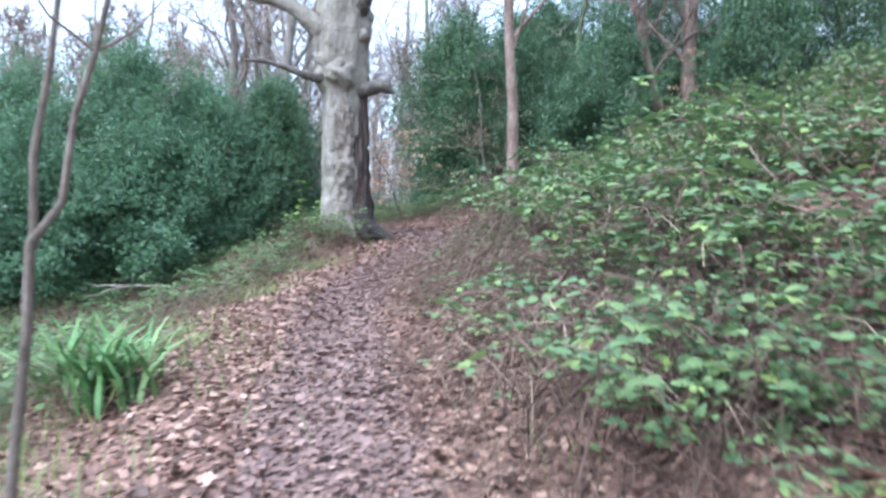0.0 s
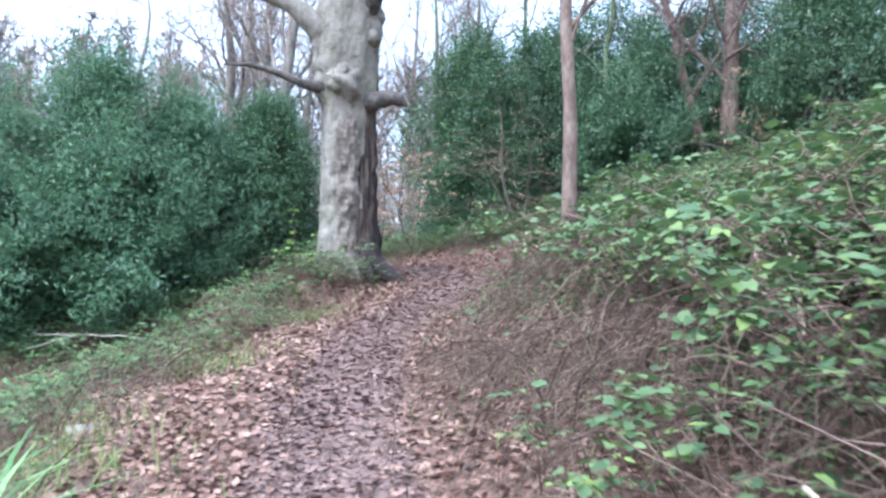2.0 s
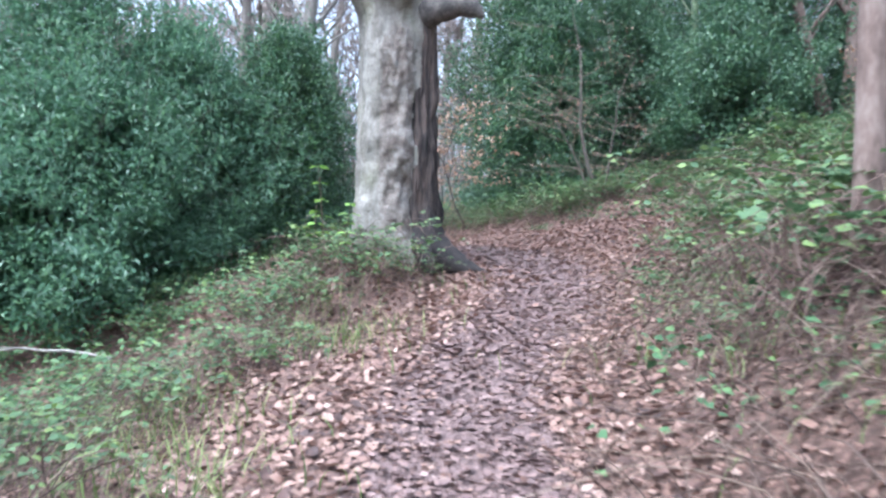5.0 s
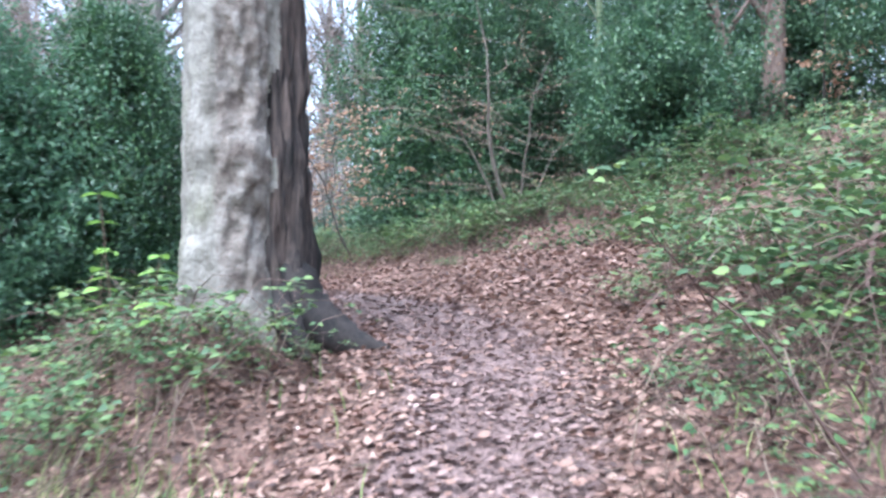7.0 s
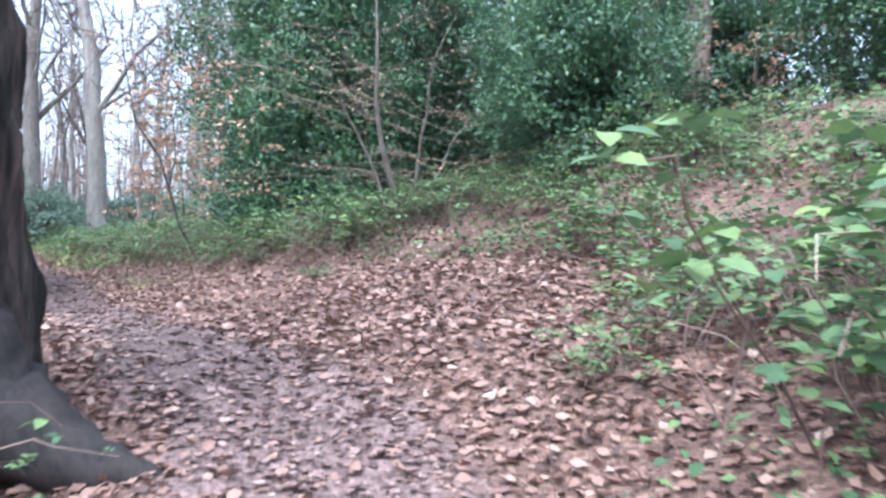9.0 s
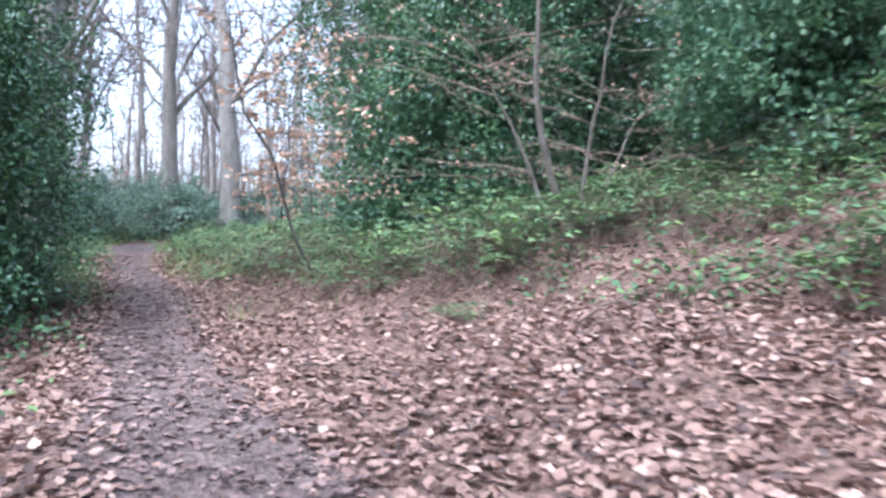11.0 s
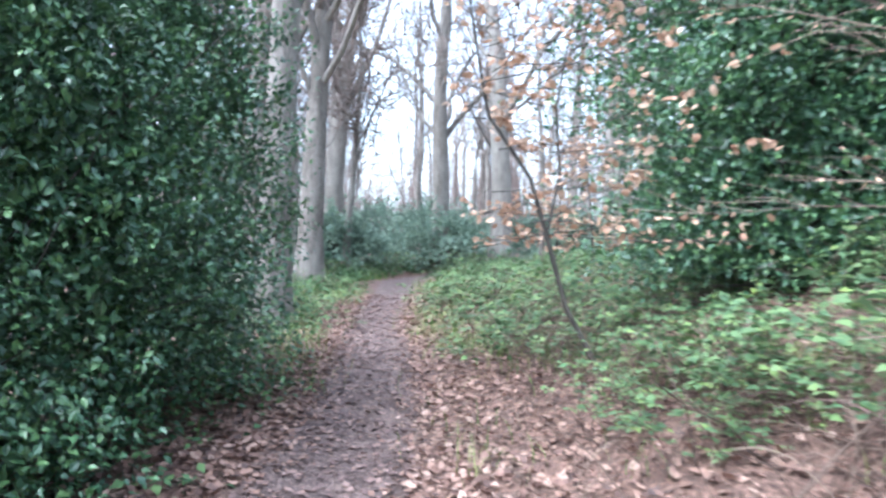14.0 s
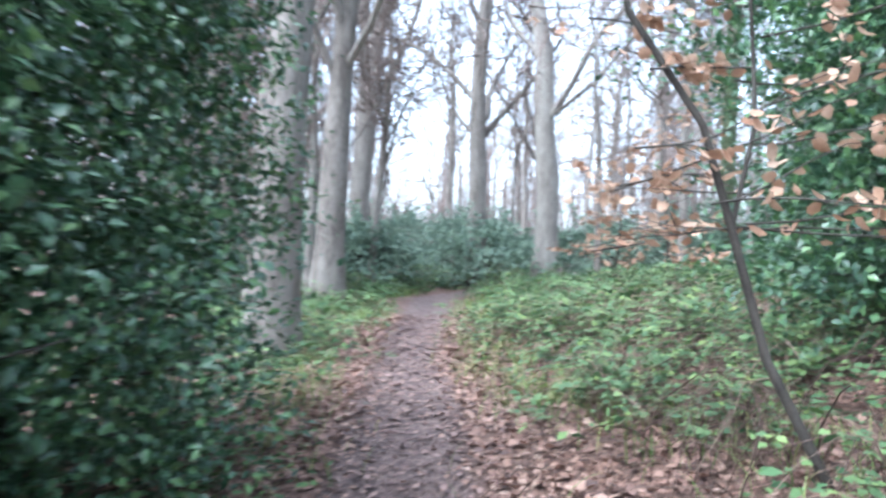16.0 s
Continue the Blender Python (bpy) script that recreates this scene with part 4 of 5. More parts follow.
bx, by = scatter(rng, 150, 0.2, 7.5, 2.3, 30, thick)
for i, (x, y) in enumerate(zip(bx, by)):
    far = min(1.0, 0.45 + 0.35 * (x - path_x(y) - 1.2)) if y < 19 else min(1.0, 0.32 + 0.26 * (x - path_x(y) - 1.0))
    plant_bramble(x, y, rng.uniform(0.75, 1.25) * (far if y > 13 else max(far, 0.7)), i % 6)
bx, by = scatter(rng, 58, -6.5, -2.4, 5, 18, thick)
for i, (x, y) in enumerate(zip(bx, by)):
    plant_bramble(x, y, rng.uniform(0.5, 0.85), i % 6)
for x, y, s in [(-2.75, 15.4, 0.95), (-2.15, 15.5, 0.7), (-3.3, 15.6, 1.0), (-2.5, 14.9, 0.75), (-3.0, 14.6, 0.75), (-3.6, 15.0, 0.85), (-3.9, 15.7, 0.9), (-2.3, 15.2, 0.6), (-1.75, 15.75, 0.4)]:
    plant_bramble(x, y, s, int(s * 10) % 6)

for i in range(11):
    plant_bramble(rng.uniform(2.0, 3.9), rng.uniform(13.7, 16.3), rng.uniform(1.1, 1.35), i % 6)
for i in range(9):
    plant_bramble(rng.uniform(0.75, 2.3), rng.uniform(3.0, 6.0), rng.uniform(0.75, 1.05), i % 6)
for i in range(12):
    plant_bramble(rng.uniform(1.3, 3.6), rng.uniform(4.8, 10.0), rng.uniform(0.95, 1.25), i % 6)
for i in range(16):
    plant_bramble(rng.uniform(-11, -4.6), rng.uniform(12.5, 16.8), rng.uniform(0.6, 0.95), i % 6)
for i in range(13):
    plant_bramble(rng.uniform(-0.6, 4.6), rng.uniform(23.3, 24.9), rng.uniform(0.55, 0.9), i % 6)
for x, y, s in [(-0.5, 23.6, 0.5), (-0.75, 23.1, 0.65), (-0.4, 23.5, 0.8), (-1.0, 23.5, 0.5), (1.25, 16.3, 0.45), (1.55, 16.6, 0.5), (2.2, 17.2, 0.8), (2.6, 17.8, 0.9), (3.0, 18.6, 0.9), (3.4, 19.4, 0.9), (2.0, 16.6, 0.8), (3.8, 20.2, 1.0), (4.6, 20.8, 1.0), (5.2, 21.8, 1.1)]:
    plant_bramble(x, y, s, 1)
for i in range(22):
    y = rng.uniform(25.6, 33)
    plant_bramble(float(path_x(y)) + rng.uniform(1.3, 6.0), y, rng.uniform(0.6, 0.95), i % 6)
for x, y in [(-8.9, 39.6), (-9.4, 41.0), (-8.6, 41.6), (-6.2, 39.5), (-6.6, 41.5), (-9.8, 38.6)]:
    plant_bramble(x, y, 1.0, 1)
for x, y, s in [(1.3, 3.0, 0.75), (1.75, 3.5, 0.85), (0.95, 3.7, 0.55), (1.55, 2.6, 0.7), (2.1, 3.0, 0.8), (1.05, 2.7, 0.5), (1.3, 2.3, 0.55)]:
    plant_bramble(x, y, s, 5)
for x, y, s in [(1.35, 6.4, 0.9), (1.8, 7.0, 1.0), (2.3, 7.8, 1.0), (1.7, 7.9, 0.9), (2.5, 6.6, 1.0), (1.5, 8.6, 0.9)]:
    plant_bramble(x, y, s, 5, 1.6)
for i in range(15):
    plant_bramble(rng.uniform(3.0, 8.0), rng.uniform(21.5, 23.6), rng.uniform(0.7, 1.0), i % 6)
for x, y, s in [(0.62, 13.2, 0.42), (0.85, 13.9, 0.36), (0.45, 12.4, 0.38), (0.7, 14.6, 0.35), (0.5, 11.6, 0.45), (0.25, 21.55, 0.34), (0.1, 21.8, 0.28)]:
    plant_bramble(x, y, s, 0)
for i in range(20):
    plant_bramble(rng.uniform(-1.0, 6.4), rng.uniform(22.7, 24.4), rng.uniform(0.7, 1.0), i % 6)
for i in range(20):
    y = rng.uniform(26.8, 39)
    plant_bramble(float(path_x(y)) - rng.uniform(0.95, 2.6), y, rng.uniform(0.6, 0.95), i % 6)
for i in range(14):
    y = rng.uniform(25.5, 39)
    plant_bramble(float(path_x(y)) + rng.uniform(0.9, 4.5), y, rng.uniform(0.6, 1.0), i % 6)
for x, y in [(1.0, 11.1), (1.35, 11.3), (0.95, 11.6)]:
    plant_bramble(x, y, 1.15, 2)
for i in range(22):
    y = rng.uniform(26.5, 42)
    x = float(path_x(y)) + rng.choice([-1, 1, 1]) * rng.uniform(1.1, 4.5)
    if not (x < -4.5 and y < 27):
        plant_bramble(x, y, rng.uniform(0.5, 0.9), i % 6)
bramble_undergrowth()


# dead bracken and grass stalks, bent over
def tangle_weight(x, y):
    d = x - path_x(y)
    band = np.exp(-((d - 1.7) / 0.8) ** 2) * np.interp(y, [2, 3.8, 5.5, 7, 10, 13.5, 16, 22.5, 24, 27, 29], [0.3, 0.4, 0.9, 0.9, 0.4, 0.14, 0, 0, 0.3, 0.25, 0])
    band = band + 0.3 * np.exp(-((d + 2.8) / 0.9) ** 2) * np.interp(y, [4, 6, 14, 16], [0, 1, 1, 0])
    band = band + 0.5 * np.exp(-((x - 1.6) / 1.8) ** 2 - ((y - 23.0) / 1.0) ** 2)
    return np.clip(band, 0, 1) * (1 - on_apron(x, y)) * (0.6 + 0.4 * np.sin(x * 3 + y * 1.7))


sx, sy = scatter(rng, 125000, -5, 4.5, 2.3, 28, tangle_weight)
stalks = Tubes()
for x0, y0 in zip(sx, sy):
    a = rng.uniform(0, 2 * math.pi)
    h, ln = rng.uniform(0.1, 0.7) * rng.uniform(0.4, 1), rng.uniform(0.15, 0.7)
    s = np.linspace(0, 1, 5)
    w = rng.normal(0, 0.035, (5, 2)).cumsum(0)
    px, py = x0 + math.cos(a) * ln * s ** 1.5 + w[:, 0], y0 + math.sin(a) * ln * s ** 1.5 + w[:, 1]
    stalks.add(np.stack([px, py, ground(px, py) + h * (1.6 * s - 0.9 * s * s) + 0.01], -1), np.linspace(0.0036, 0.0016, 5), 3)



def cane_weight(x, y):
    d = x - path_x(y)
    right = np.clip((d - 0.7) / 0.3, 0, 1) * np.clip((3.4 - d) / 1.4, 0, 1) * np.interp(y, [2.5, 3.5, 5, 9, 13, 15.5, 17], [0.3, 0.5, 1, 1, 0.55, 0.15, 0])
    left = 0.35 * np.clip((-d - 1.6) / 0.4, 0, 1) * np.clip((4.2 + d) / 1.0, 0, 1) * np.interp(y, [4, 7, 14, 16], [0.4, 1, 1, 0.6])
    mound = 0.9 * np.exp(-((x + 2.7) / 0.6) ** 2 - ((y - 15.2) / 0.5) ** 2)
    fork = 0.5 * np.exp(-((x - 1.4) / 2.0) ** 2 - ((y - 22.9) / 0.7) ** 2)
    beyond = 0.35 * np.exp(-((d - 2.4) / 1.1) ** 2) * np.interp(y, [23.5, 25, 30, 32], [0, 1, 1, 0])
    return np.clip(right + left + mound + fork + beyond, 0, 1) * (1 - 0.8 * on_apron(x, y)) * (0.55 + 0.45 * np.sin(x * 2.1 + 1.3 * np.sin(y * 0.9)))


sx, sy = scatter(rng, 17500, -6.5, 4.5, 2.5, 32, cane_weight)
for x0, y0 in zip(sx, sy):
    a = rng.uniform(0, 2 * math.pi)
    h, ln = rng.uniform(0.15, 0.75), rng.uniform(0.4, 1.3)
    s = np.linspace(0, 1, 6)
    w = rng.normal(0, 0.05, (6, 2)).cumsum(0)
    px, py = x0 + math.cos(a) * ln * s ** 1.3 + w[:, 0], y0 + math.sin(a) * ln * s ** 1.3 + w[:, 1]
    stalks.add(np.stack([px, py, ground(px, py) + h * (2.6 * s - 2.3 * s * s) + 0.01], -1), np.linspace(0.0055, 0.002, 6) * rng.uniform(0.7, 1.25), 3)
tagged(new("dead_bracken", stalks.mesh("dead_bracken", M_STRAW)), "brown tangle of dead bracken and grass stalks", "dead bracken", kind="stuff")


# low ivy and herbs over the banks
def cover_weight(x, y):
    d = x - path_x(y)
    patch = 0.55 + 0.45 * np.sin(x * 1.9 + 0.7 * np.sin(y)) * np.sin(y * 1.4 + 0.6)
    gap = np.where(d > 0, np.interp(y, [0, 13, 19, 22, 23.5, 25, 27.5, 40], [1.1, 1.5, 2.6, 2.9, 2.0, 1.1, 0.65, 0.45]), np.interp(y, [0, 8, 10, 13.5, 14.6, 18, 21, 40], [2.2, 2.3, 2.8, 2.6, 1.8, 0.9, 0.55, 0.45]))
    patch = patch * np.where((d > 0) & (y > 21), 0.55, 1.0)
    gap = np.where((d > 0) & (y > 10) & (y < 15.5), 0.75, gap)
    return np.clip((np.abs(d) - gap) / 0.9, 0, 1) * (1 - on_apron(x, y)) * np.where((d < 0) & (y < 17), np.clip(patch + 0.18, 0.22, 1), np.clip(patch, 0.12, 1))


cx_, cy_ = scatter(rng, 22000, -11, 7, 2.0, 44, cover_weight)
per = 8
px = np.repeat(cx_, per) + rng.normal(0, 0.13, len(cx_) * per)
py = np.repeat(cy_, per) + rng.normal(0, 0.13, len(cx_) * per)
k = len(px)
tall = np.repeat(rng.uniform(0.08, 0.34, len(cx_)) * np.where((cx_ < path_x(cy_)) & (cy_ < 17), 2.0, 1.15), per)
pz_ = ground(px, py) + rng.random(k) ** 0.7 * tall + 0.02
turn = rng.uniform(0, 2 * math.pi, k)
cp = np.stack([px, py, pz_], -1)
cw = np.stack([np.cos(turn), np.sin(turn), rng.normal(-0.1, 0.3, k)], -1)
cu = np.stack([rng.normal(0, 0.4, k), rng.normal(0, 0.4, k), np.ones(k)], -1)
cs = rng.uniform(0.05, 0.11, k) * np.interp(py, [0, 25, 44], [0.9, 1.0, 1.7])
fore = py < 25
v, f = join([leaves(cp[fore], cw[fore], cu[fore], cs[fore], WIDE4), leaves(cp[~fore], cw[~fore], cu[~fore], cs[~fore], LEAF2)])
tagged(new("ground_ivy", mesh_np("ground_ivy", v, f, M_IVY)), "low green ivy and herbs carpeting the banks", "ground cover", kind="stuff")


def blades(rng, bx, by, bz, length, width, bend, mat, name):
    """Grass-like blades: bent, tapering strips."""
    k = len(bx)
    a = rng.uniform(0, 2 * math.pi, k)
    ln = length * rng.uniform(0.6, 1.1, k)
    s = np.array([0, 0.35, 0.7, 1.0])
    out = bend * rng.uniform(0.4, 1.2, k)
    ctr = np.stack([bx[:, None] + (np.cos(a) * ln * out)[:, None] * s ** 2, by[:, None] + (np.sin(a) * ln * out)[:, None] * s ** 2, bz[:, None] + ln[:, None] * (s - (0.45 * out)[:, None] * s ** 2)], -1)
    side = np.stack([-np.sin(a), np.cos(a), np.zeros(k)], -1)[:, None, :] * (width * np.array([0.8, 1.0, 0.7, 0.08]))[None, :, None]
    V = np.stack([ctr - side, ctr + side], 2).reshape(-1, 3)
    q = np.array([(0, 1, 3, 2), (2, 3, 5, 4), (4, 5, 7, 6)])
    F = ((np.arange(k) * 8)[:, None, None] + q[None]).reshape(-1, 4)
    return mesh_np(name, V, F, mat)


def grass_weight(x, y):
    d = x - path_x(y)
    left = np.exp(-((d + 2.3) / 1.0) ** 2) * np.interp(y, [3, 5, 14, 17], [0.6, 1, 1, 0])
    right = np.exp(-((d - 1.9) / 0.7) ** 2) * np.interp(y, [3, 13, 15, 23.5, 25.5, 30], [0.35, 0.35, 0, 0, 0.6, 0.5])
    verge = np.exp(-((np.abs(d) - 1.15) / 0.4) ** 2) * np.interp(y, [23, 26, 40], [0, 0.8, 1.0])
    belt = 0.9 * np.exp(-((y - 23.8) / 0.8) ** 2) * ((x > -1.2) & (x < 6.5))
    return np.clip(left + right + verge + belt, 0, 1) * (0.5 + 0.5 * np.sin(x * 2.3 + y * 1.9)) * (1 - on_apron(x, y))


qx, qy = scatter(rng, 150000, -10.5, 6.5, 3, 40, grass_weight)
tagged(new("grass", blades(rng, qx, qy, ground(qx, qy), 0.30, 0.004, 0.7, M_GRASS, "grass")), "thin green and straw grass on the verges", "grass", kind="stuff")


def sedge_clump(x, y):
    k = 80
    e = thing("sedge_clump", x, y, float(ground(x, y)), "arching clump of strap-leaved green sedge", "sedge clump")
    tagged(part("sedge_foliage", blades(rng, rng.normal(0, 0.2, k), rng.normal(0, 0.2, k), np.full(k, -0.02), 0.88, 0.022, 0.95, M_SEDGE, "sedge_foliage"), e), kind="stuff")
    tagged(part("withered_foliage", blades(rng, rng.normal(0, 0.16, 16), rng.normal(0, 0.16, 16), np.full(16, -0.02), 0.7, 0.012, 1.15, M_STRAW, "withered_foliage"), e, "withered straw-coloured blades"), kind="stuff")


sedge_clump(-2.65, 5.75)
sedge_clump(-3.05, 6.2)


# ---- saplings ----
def sprays(rng, tw, start, way, length, twigs, lift=0.02):
    pts = crooked(rng, start, way, length, 6, 0.14, lift)
    tw.add(pts, np.linspace(0.006, 0.002, 7), 4)
    tips = [pts[3:]]
    for j in range(twigs):
        b = crooked(rng, pts[rng.integers(1, 7)], np.asarray(way) + rng.normal(0, 0.6, 3) * np.array([1, 1, 0.4]), length * rng.uniform(0.2, 0.45), 3, 0.15)
        tw.add(b, [0.003, 0.0025, 0.002, 0.0014], 3)
        tips.append(b)
    return np.concatenate(tips)


def dead_leaves(rng, tips, n, size, mat):
    p = tips[rng.integers(0, len(tips), n)] + rng.normal(0, 0.025, (n, 3))
    return mesh_np("copper_foliage", *leaves(p, rng.normal(0, 1, (n, 3)) * np.array([1, 1, 0.5]) + np.array([0, 0, -0.5]), rng.normal(0, 0.6, (n, 3)) + np.array([0, 0, 1]), rng.uniform(0.75, 1.25, n) * size, CURL8), mat)


def copper_sapling():
    x, y = -1.37, 25.15
    e = thing("beech_sapling", x, y, float(ground(x, y)), "thin leaning beech sapling holding copper leaves", "sapling")
    r = np.random.default_rng(5)
    ax = np.array([0.93, 0.36, 0])

    def at(s, z):
        return ax * s + np.array([0, 0, z])

    stem, tw = Tubes(), Tubes()
    line = np.array([at(0.06, -0.15), at(0, 0.05), at(-0.3, 0.6), at(-0.48, 1.2), at(-0.63, 1.68), at(-1.0, 2.2), at(-1.12, 2.83), at(-1.2, 3.3), at(-1.25, 4.2)])
    stem.add(line, [0.031, 0.027, 0.023, 0.022, 0.019, 0.016, 0.013, 0.010, 0.004], 7, 0.05, r)
    part("stem", stem.mesh("stem", M_DARKTWIG), e)
    fork = Tubes()
    l2 = np.array([at(-0.48, 1.2), at(-0.38, 1.7), at(-0.42, 2.3), at(-0.3, 3.0), at(-0.25, 3.8)])
    fork.add(l2, [0.014, 0.012, 0.010, 0.007, 0.003], 6, 0.05, r)
    part("stem", fork.mesh("stem", M_DARKTWIG), e)
    tips = []
    for i in range(36):
        base = np.array([np.interp(r.uniform(0.9, 3.4), (line if i % 2 else l2)[:, 2], (line if i % 2 else l2)[:, c]) for c in range(3)])
        a = r.uniform(-0.6, 1.0) if i % 4 else r.uniform(2.2, 4.0)
        tips.append(sprays(r, tw, base, (math.cos(a), math.sin(a), 0.12), r.uniform(0.5, 1.6), 4, 0.0))
    tagged(part("twig_mass", tw.mesh("twig_mass", M_DARKTWIG), e), kind="stuff")
    tagged(part("copper_foliage", dead_leaves(r, np.concatenate(tips), 760, 0.082, M_COPPER), e, "curled copper-brown leaves"), kind="stuff")


copper_sapling()


def hazel():
    x, y = 1.83, 24.0
    e = thing("hazel_tree", x, y, float(ground(x, y)), "small bare hazel with long pale twigs and few copper leaves", "small tree")
    r = np.random.default_rng(8)
    tw, tips = Tubes(), []
    for i, (lx_, h_, rad) in enumerate([(-0.15, 4.8, 0.055), (0.35, 3.6, 0.035), (-0.7, 3.2, 0.03), (0.9, 2.6, 0.022)]):
        t = Tubes()
        pts = crooked(r, (lx_ * 0.15, 0, -0.15), (lx_ * 0.35, r.normal(0, 0.1), 1), h_, 9, 0.1, 0.05)
        t.add(pts, np.linspace(rad, 0.006, 10), 7, 0.04, r)
        part("stem", t.mesh("stem", M_HAZEL), e)
        for j in range(11):
            b = pts[r.integers(3, 10)]
            a = r.uniform(0, 2 * math.pi)
            tips.append(sprays(r, tw, b, (math.cos(a), math.sin(a), r.uniform(0.0, 0.4)), r.uniform(0.9, 2.5), 11, 0.0))
    tagged(part("twig_mass", tw.mesh("twig_mass", M_CANE), e), kind="stuff")
    tagged(part("copper_foliage", dead_leaves(r, np.concatenate(tips), 300, 0.055, M_COPPER), e, "small copper-brown leaves"), kind="stuff")


hazel()


def near_sapling():
    x, y = -1.42, 2.3
    z = float(ground(x, y))
    e = thing("bare_sapling", x, y, z, "thin grey bare sapling with forked stems", "sapling")
    r = np.random.default_rng(9)
    a, b, tw = Tubes(), Tubes(), Tubes()

    def at(px_, pz):
        return np.array([px_ - x, r.normal(0, 0.01), pz - z])

    la = np.array([(0, 0, -0.1), at(-1.4, 0.7), at(-1.354, 1.21), at(-1.33, 1.52), at(-1.24, 1.65), at(-1.2, 1.94), at(-1.125, 2.14), at(-1.09, 2.31), at(-1.0, 2.9)])
    a.add(la, [0.021, 0.018, 0.017, 0.017, 0.013, 0.012, 0.011, 0.010, 0.005], 7, 0.05, r)
    b.add(np.array([at(-1.33, 1.5), at(-1.32, 1.8), at(-1.27, 2.1), at(-1.24, 2.35), at(-1.2, 2.9)]), [0.015, 0.013, 0.011, 0.01, 0.005], 6, 0.05, r)
    part("stem", a.mesh("stem", M_HAZEL), e)
    part("stem", b.mesh("stem", M_HAZEL), e)
    for i in range(5):
        sprays(r, tw, la[r.integers(4, 8)], (r.normal(0, 0.6), r.normal(0, 0.6), 0.9), r.uniform(0.25, 0.5), 2)
    tagged(part("twig_mass", tw.mesh("twig_mass", M_TWIG), e), kind="stuff")


near_sapling()


def far_copper(x, y, seed):
    r = np.random.default_rng(seed)
    e = thing("beech_sapling", x, y, float(ground(x, y)), "young beech bush covered in pale copper leaves", "sapling", "copper-leaved young beeches")
    st, tw, tips = Tubes(), Tubes(), []
    pts = crooked(r, (0, 0, -0.1), (0, 0, 1), 3.2, 6, 0.08)
    st.add(pts, np.linspace(0.04, 0.006, 7), 6)
    part("stem", st.mesh("stem", M_DARKTWIG), e)
    for i in range(20):
        a = r.uniform(0, 6.3)
        tips.append(sprays(r, tw, pts[r.integers(1, 7)], (math.cos(a), math.sin(a), 0.3), r.uniform(0.7, 1.5), 4, 0.0))
    tagged(part("twig_mass", tw.mesh("twig_mass", M_DARKTWIG), e), kind="stuff")
    tagged(part("copper_foliage", dead_leaves(r, np.concatenate(tips), 500, 0.11, M_COPPER), e), kind="stuff")


far_copper(-2.3, 35.5, 41)
far_copper(-3.6, 38.5, 42)
far_copper(9.3, 24.9, 43)


def leafy_shoot(x, y, h, seed):
    """A thin upright stem with pairs of lime-green leaves."""
    r = np.random.default_rng(seed)
    e = thing("leafy_shoot", x, y, float(ground(x, y)), "thin upright shoot with lime-green leaves beside the beech", "shoot", "shoots beside the beech")
    t = Tubes()
    pts = crooked(r, (0, 0, -0.05), (r.normal(0, 0.06), r.normal(0, 0.06), 1), h, 7, 0.04)
    t.add(pts, np.linspace(0.009, 0.003, 8), 5)
    part("stem", t.mesh("stem", M_STRAW), e)
    for p in pts[3:]:
        a = r.uniform(0, 6.3)
        for o in (0, math.pi):
            d = np.array([[math.cos(a + o), math.sin(a + o), -0.15]])
            part("leaf", mesh_np("leaf", *leaves([p], d, [(r.normal(0, 0.2), r.normal(0, 0.2), 1)], [r.uniform(0.1, 0.17)], LEAF8), M_LIME), e)


leafy_shoot(-2.95, 15.2, 1.35, 51)
leafy_shoot(-3.1, 15.35, 1.0, 52)
leafy_shoot(-2.75, 15.25, 0.8, 53)


def fallen_branch(points, radius, mat, label, forks=2, seed=0):
    """A crooked dead branch that follows the ground."""
    r = np.random.default_rng(seed)
    pts = np.array([(x, y, float(ground(x, y)) + lift) for x, y, lift in points])
    e = thing("fallen_branch", *pts[0], label, "branch", "fallen branches")
    u = np.linspace(0, len(pts) - 1, 9)
    line = np.stack([np.interp(u, np.arange(len(pts)), pts[:, c]) for c in range(3)], -1) - pts[0]
    line[1:-1] += r.normal(0, radius * 0.8, (7, 3))
    t = Tubes()
    t.add(line, np.linspace(radius, radius * 0.45, 9), 7, 0.06, r)
    part("stem", t.mesh("stem", mat), e)
    for i in range(forks):
        f_ = Tubes()
        d = unit(line[-1] - line[0]) + r.normal(0, 0.5, 3)
        f_.add(crooked(r, line[4 + i], d, np.linalg.norm(line[-1]) * 0.4, 4, 0.15), np.linspace(radius * 0.55, radius * 0.15, 5), 5)
        part("side_twig", f_.mesh("side_twig", mat), e)
    return e


PALE, BROWN = "pale peeled stick lying in dead bracken", "crooked brown dead branch lying in leaves"
fallen_branch([(0.74, 5.0, 0.42), (0.76, 4.6, 0.3), (0.78, 4.2, 0.05)], 0.011, M_PALE, PALE, 1, 61)
fallen_branch([(1.4, 6.3, 0.25), (1.6, 6.8, 0.5), (1.8, 7.3, 0.4)], 0.012, M_PALE, PALE, 1, 62)
fallen_branch([(0.94, 14.1, 0.03), (1.3, 14.2, 0.12), (1.65, 14.3, 0.1)], 0.018, M_STRAW, BROWN, 2, 63)
fallen_branch([(1.06, 13.55, 0.02), (1.25, 13.7, 0.1), (1.4, 13.85, 0.2)], 0.014, M_STRAW, "pale broken branch end standing out of leaves", 0, 64)
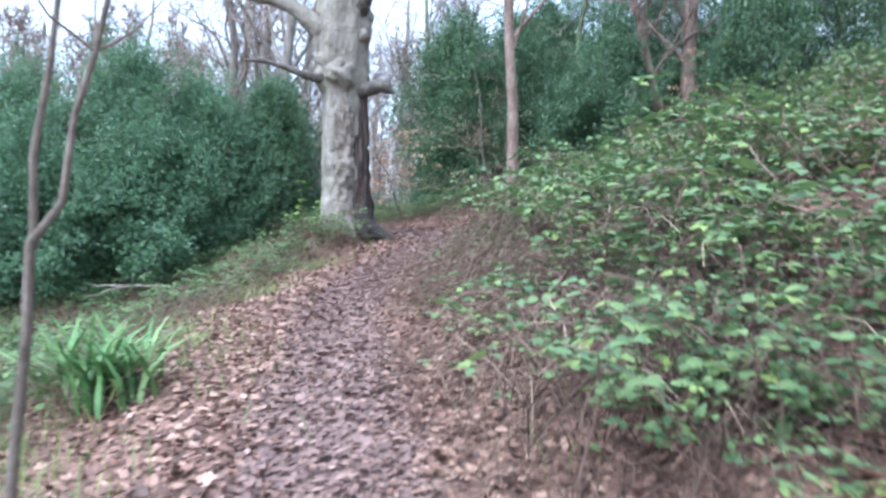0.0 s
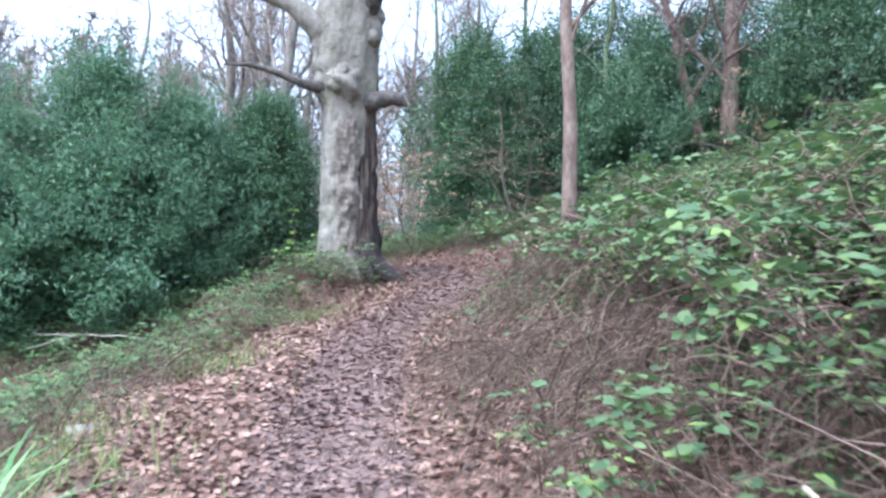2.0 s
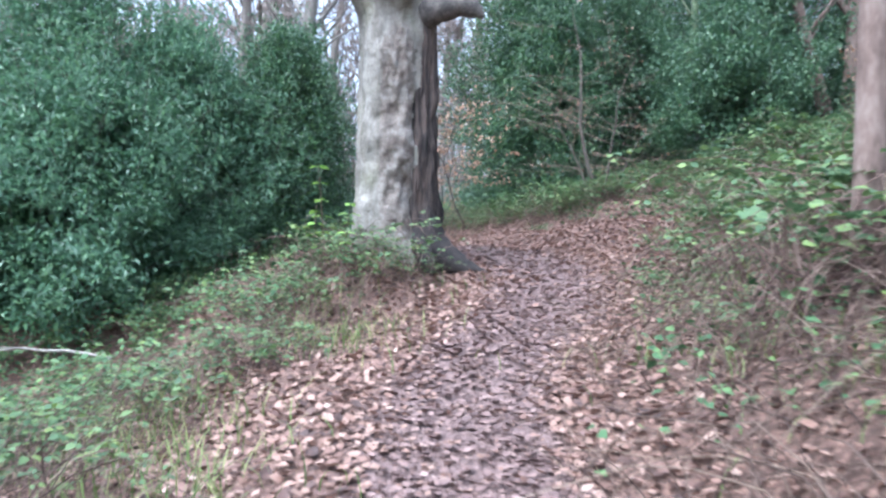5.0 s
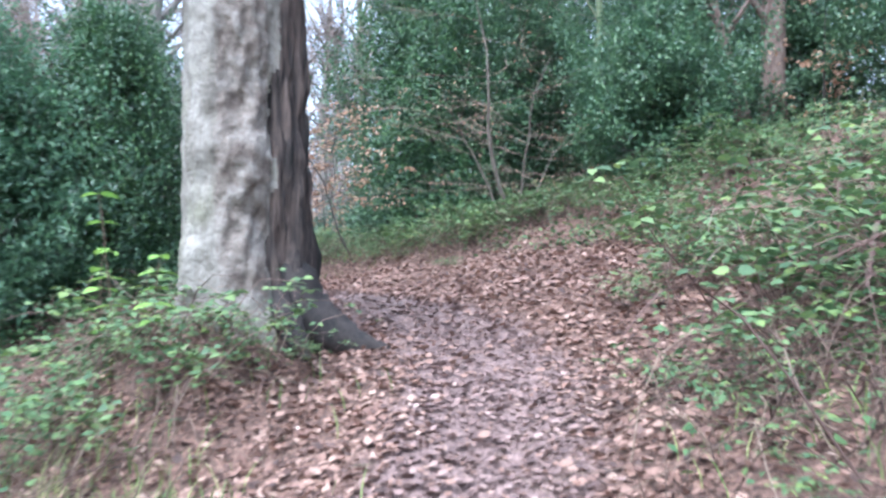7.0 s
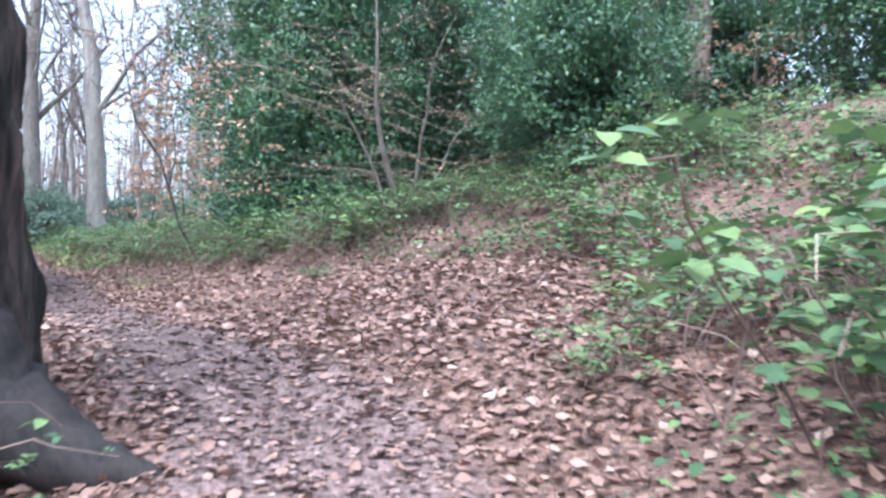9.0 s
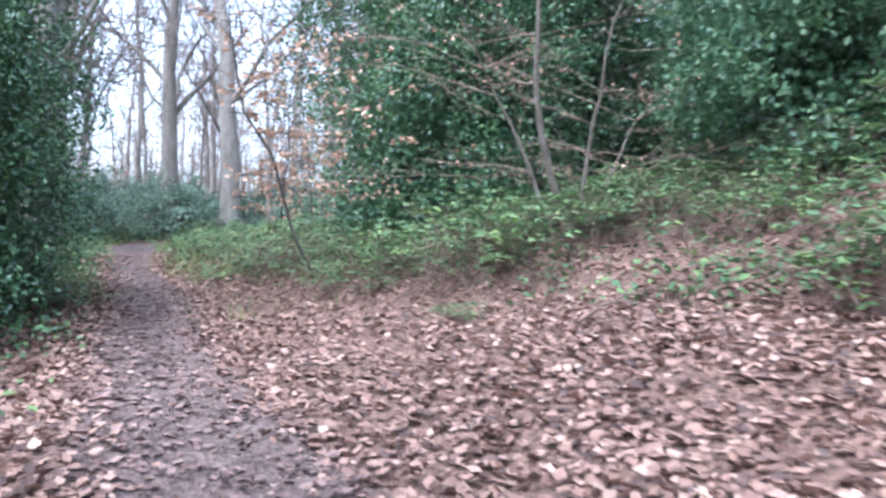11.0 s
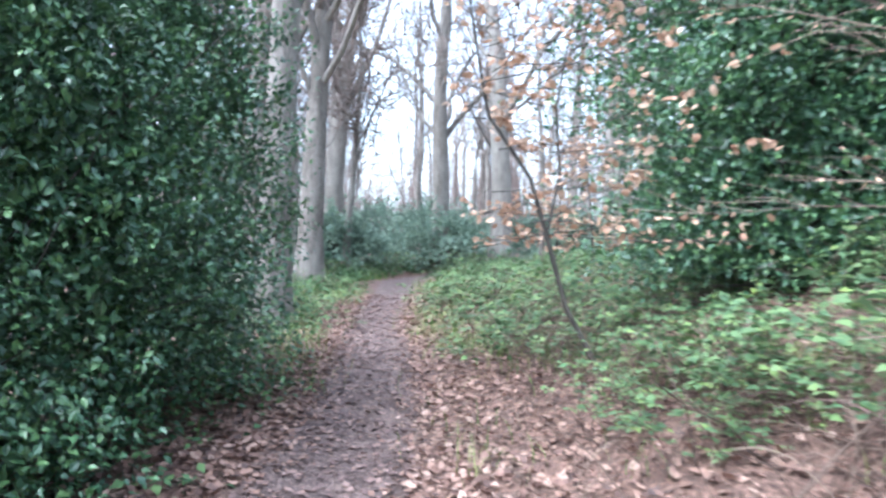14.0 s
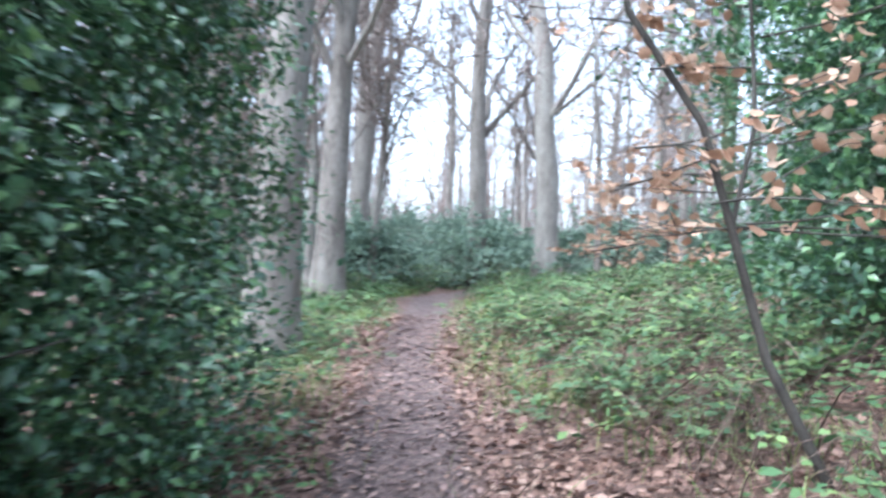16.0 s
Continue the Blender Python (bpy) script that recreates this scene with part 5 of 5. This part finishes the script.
fallen_branch([(2.1, 17.0, 0.04), (2.5, 17.2, 0.15), (2.9, 17.3, 0.16)], 0.026, M_BARK, BROWN, 2, 65)
fallen_branch([(-0.4, 22.3, 0.05), (0.0, 22.7, 0.2), (0.4, 23.0, 0.3)], 0.012, M_STRAW, BROWN, 2, 66)
fallen_branch([(0.95, 20.4, 0.03), (1.4, 20.7, 0.14), (1.9, 20.9, 0.1)], 0.014, M_STRAW, BROWN, 2, 67)
fallen_branch([(-5.4, 15.0, 0.4), (-6.6, 15.2, 0.7), (-7.6, 15.1, 0.55)], 0.02, M_BARK, "long grey dead branch against the thicket", 2, 68)


def cut_log():
    x, y = -3.6, 8.9
    e = thing("fallen_log", x, y, float(ground(x, y)) + 0.06, "short mossy log with an orange sawn end", "log", turn=20)
    t, c = Tubes(), Tubes()
    t.add([(0, 0, 0), (0.3, 0.02, 0.01), (0.6, 0.0, 0.02), (0.9, 0.03, 0.0)], [0.07, 0.075, 0.07, 0.05], 10, 0.05, np.random.default_rng(4))
    part("stem", t.mesh("stem", M_BARK), e)
    c.add([(0.004, 0, 0), (-0.004, 0, 0), (-0.006, 0, 0)], [0.068, 0.066, 0.001], 10)
    part("sawn_end", c.mesh("sawn_end", M_SAWN), e, "orange sawn end")


cut_log()

# ---- single fallen leaves lying on top of the litter ----
rng = np.random.default_rng(91)
lone = [mesh_np("fallen_leaf", *leaves([(0, 0, 0)], [(1, 0, rng.normal(0, 0.15))], [(rng.normal(0, 0.2), rng.normal(0, 0.2), 1)], [1.0], sh), M_LITTER) for sh in (CURL8, CURL6, CURL8, CURL6)]
ground_ob = bpy.data.objects["ground"]
lx, ly = scatter(rng, 900, -0.9, 2.6, 13.0, 21.8, lambda x, y: litter_weight(x, y) * (np.abs(x - path_x(y)) < 3.2))
for i, (x, y) in enumerate(list(zip(lx, ly))[:290]):
    leaf = part("fallen_leaf", lone[i % 4], ground_ob)
    leaf.matrix_basis = pose(x, y, float(ground(x, y)) + 0.035, rng.normal(0, 12), rng.normal(0, 12), rng.uniform(0, 360)) @ Matrix.Scale(rng.uniform(0.07, 0.1), 4)
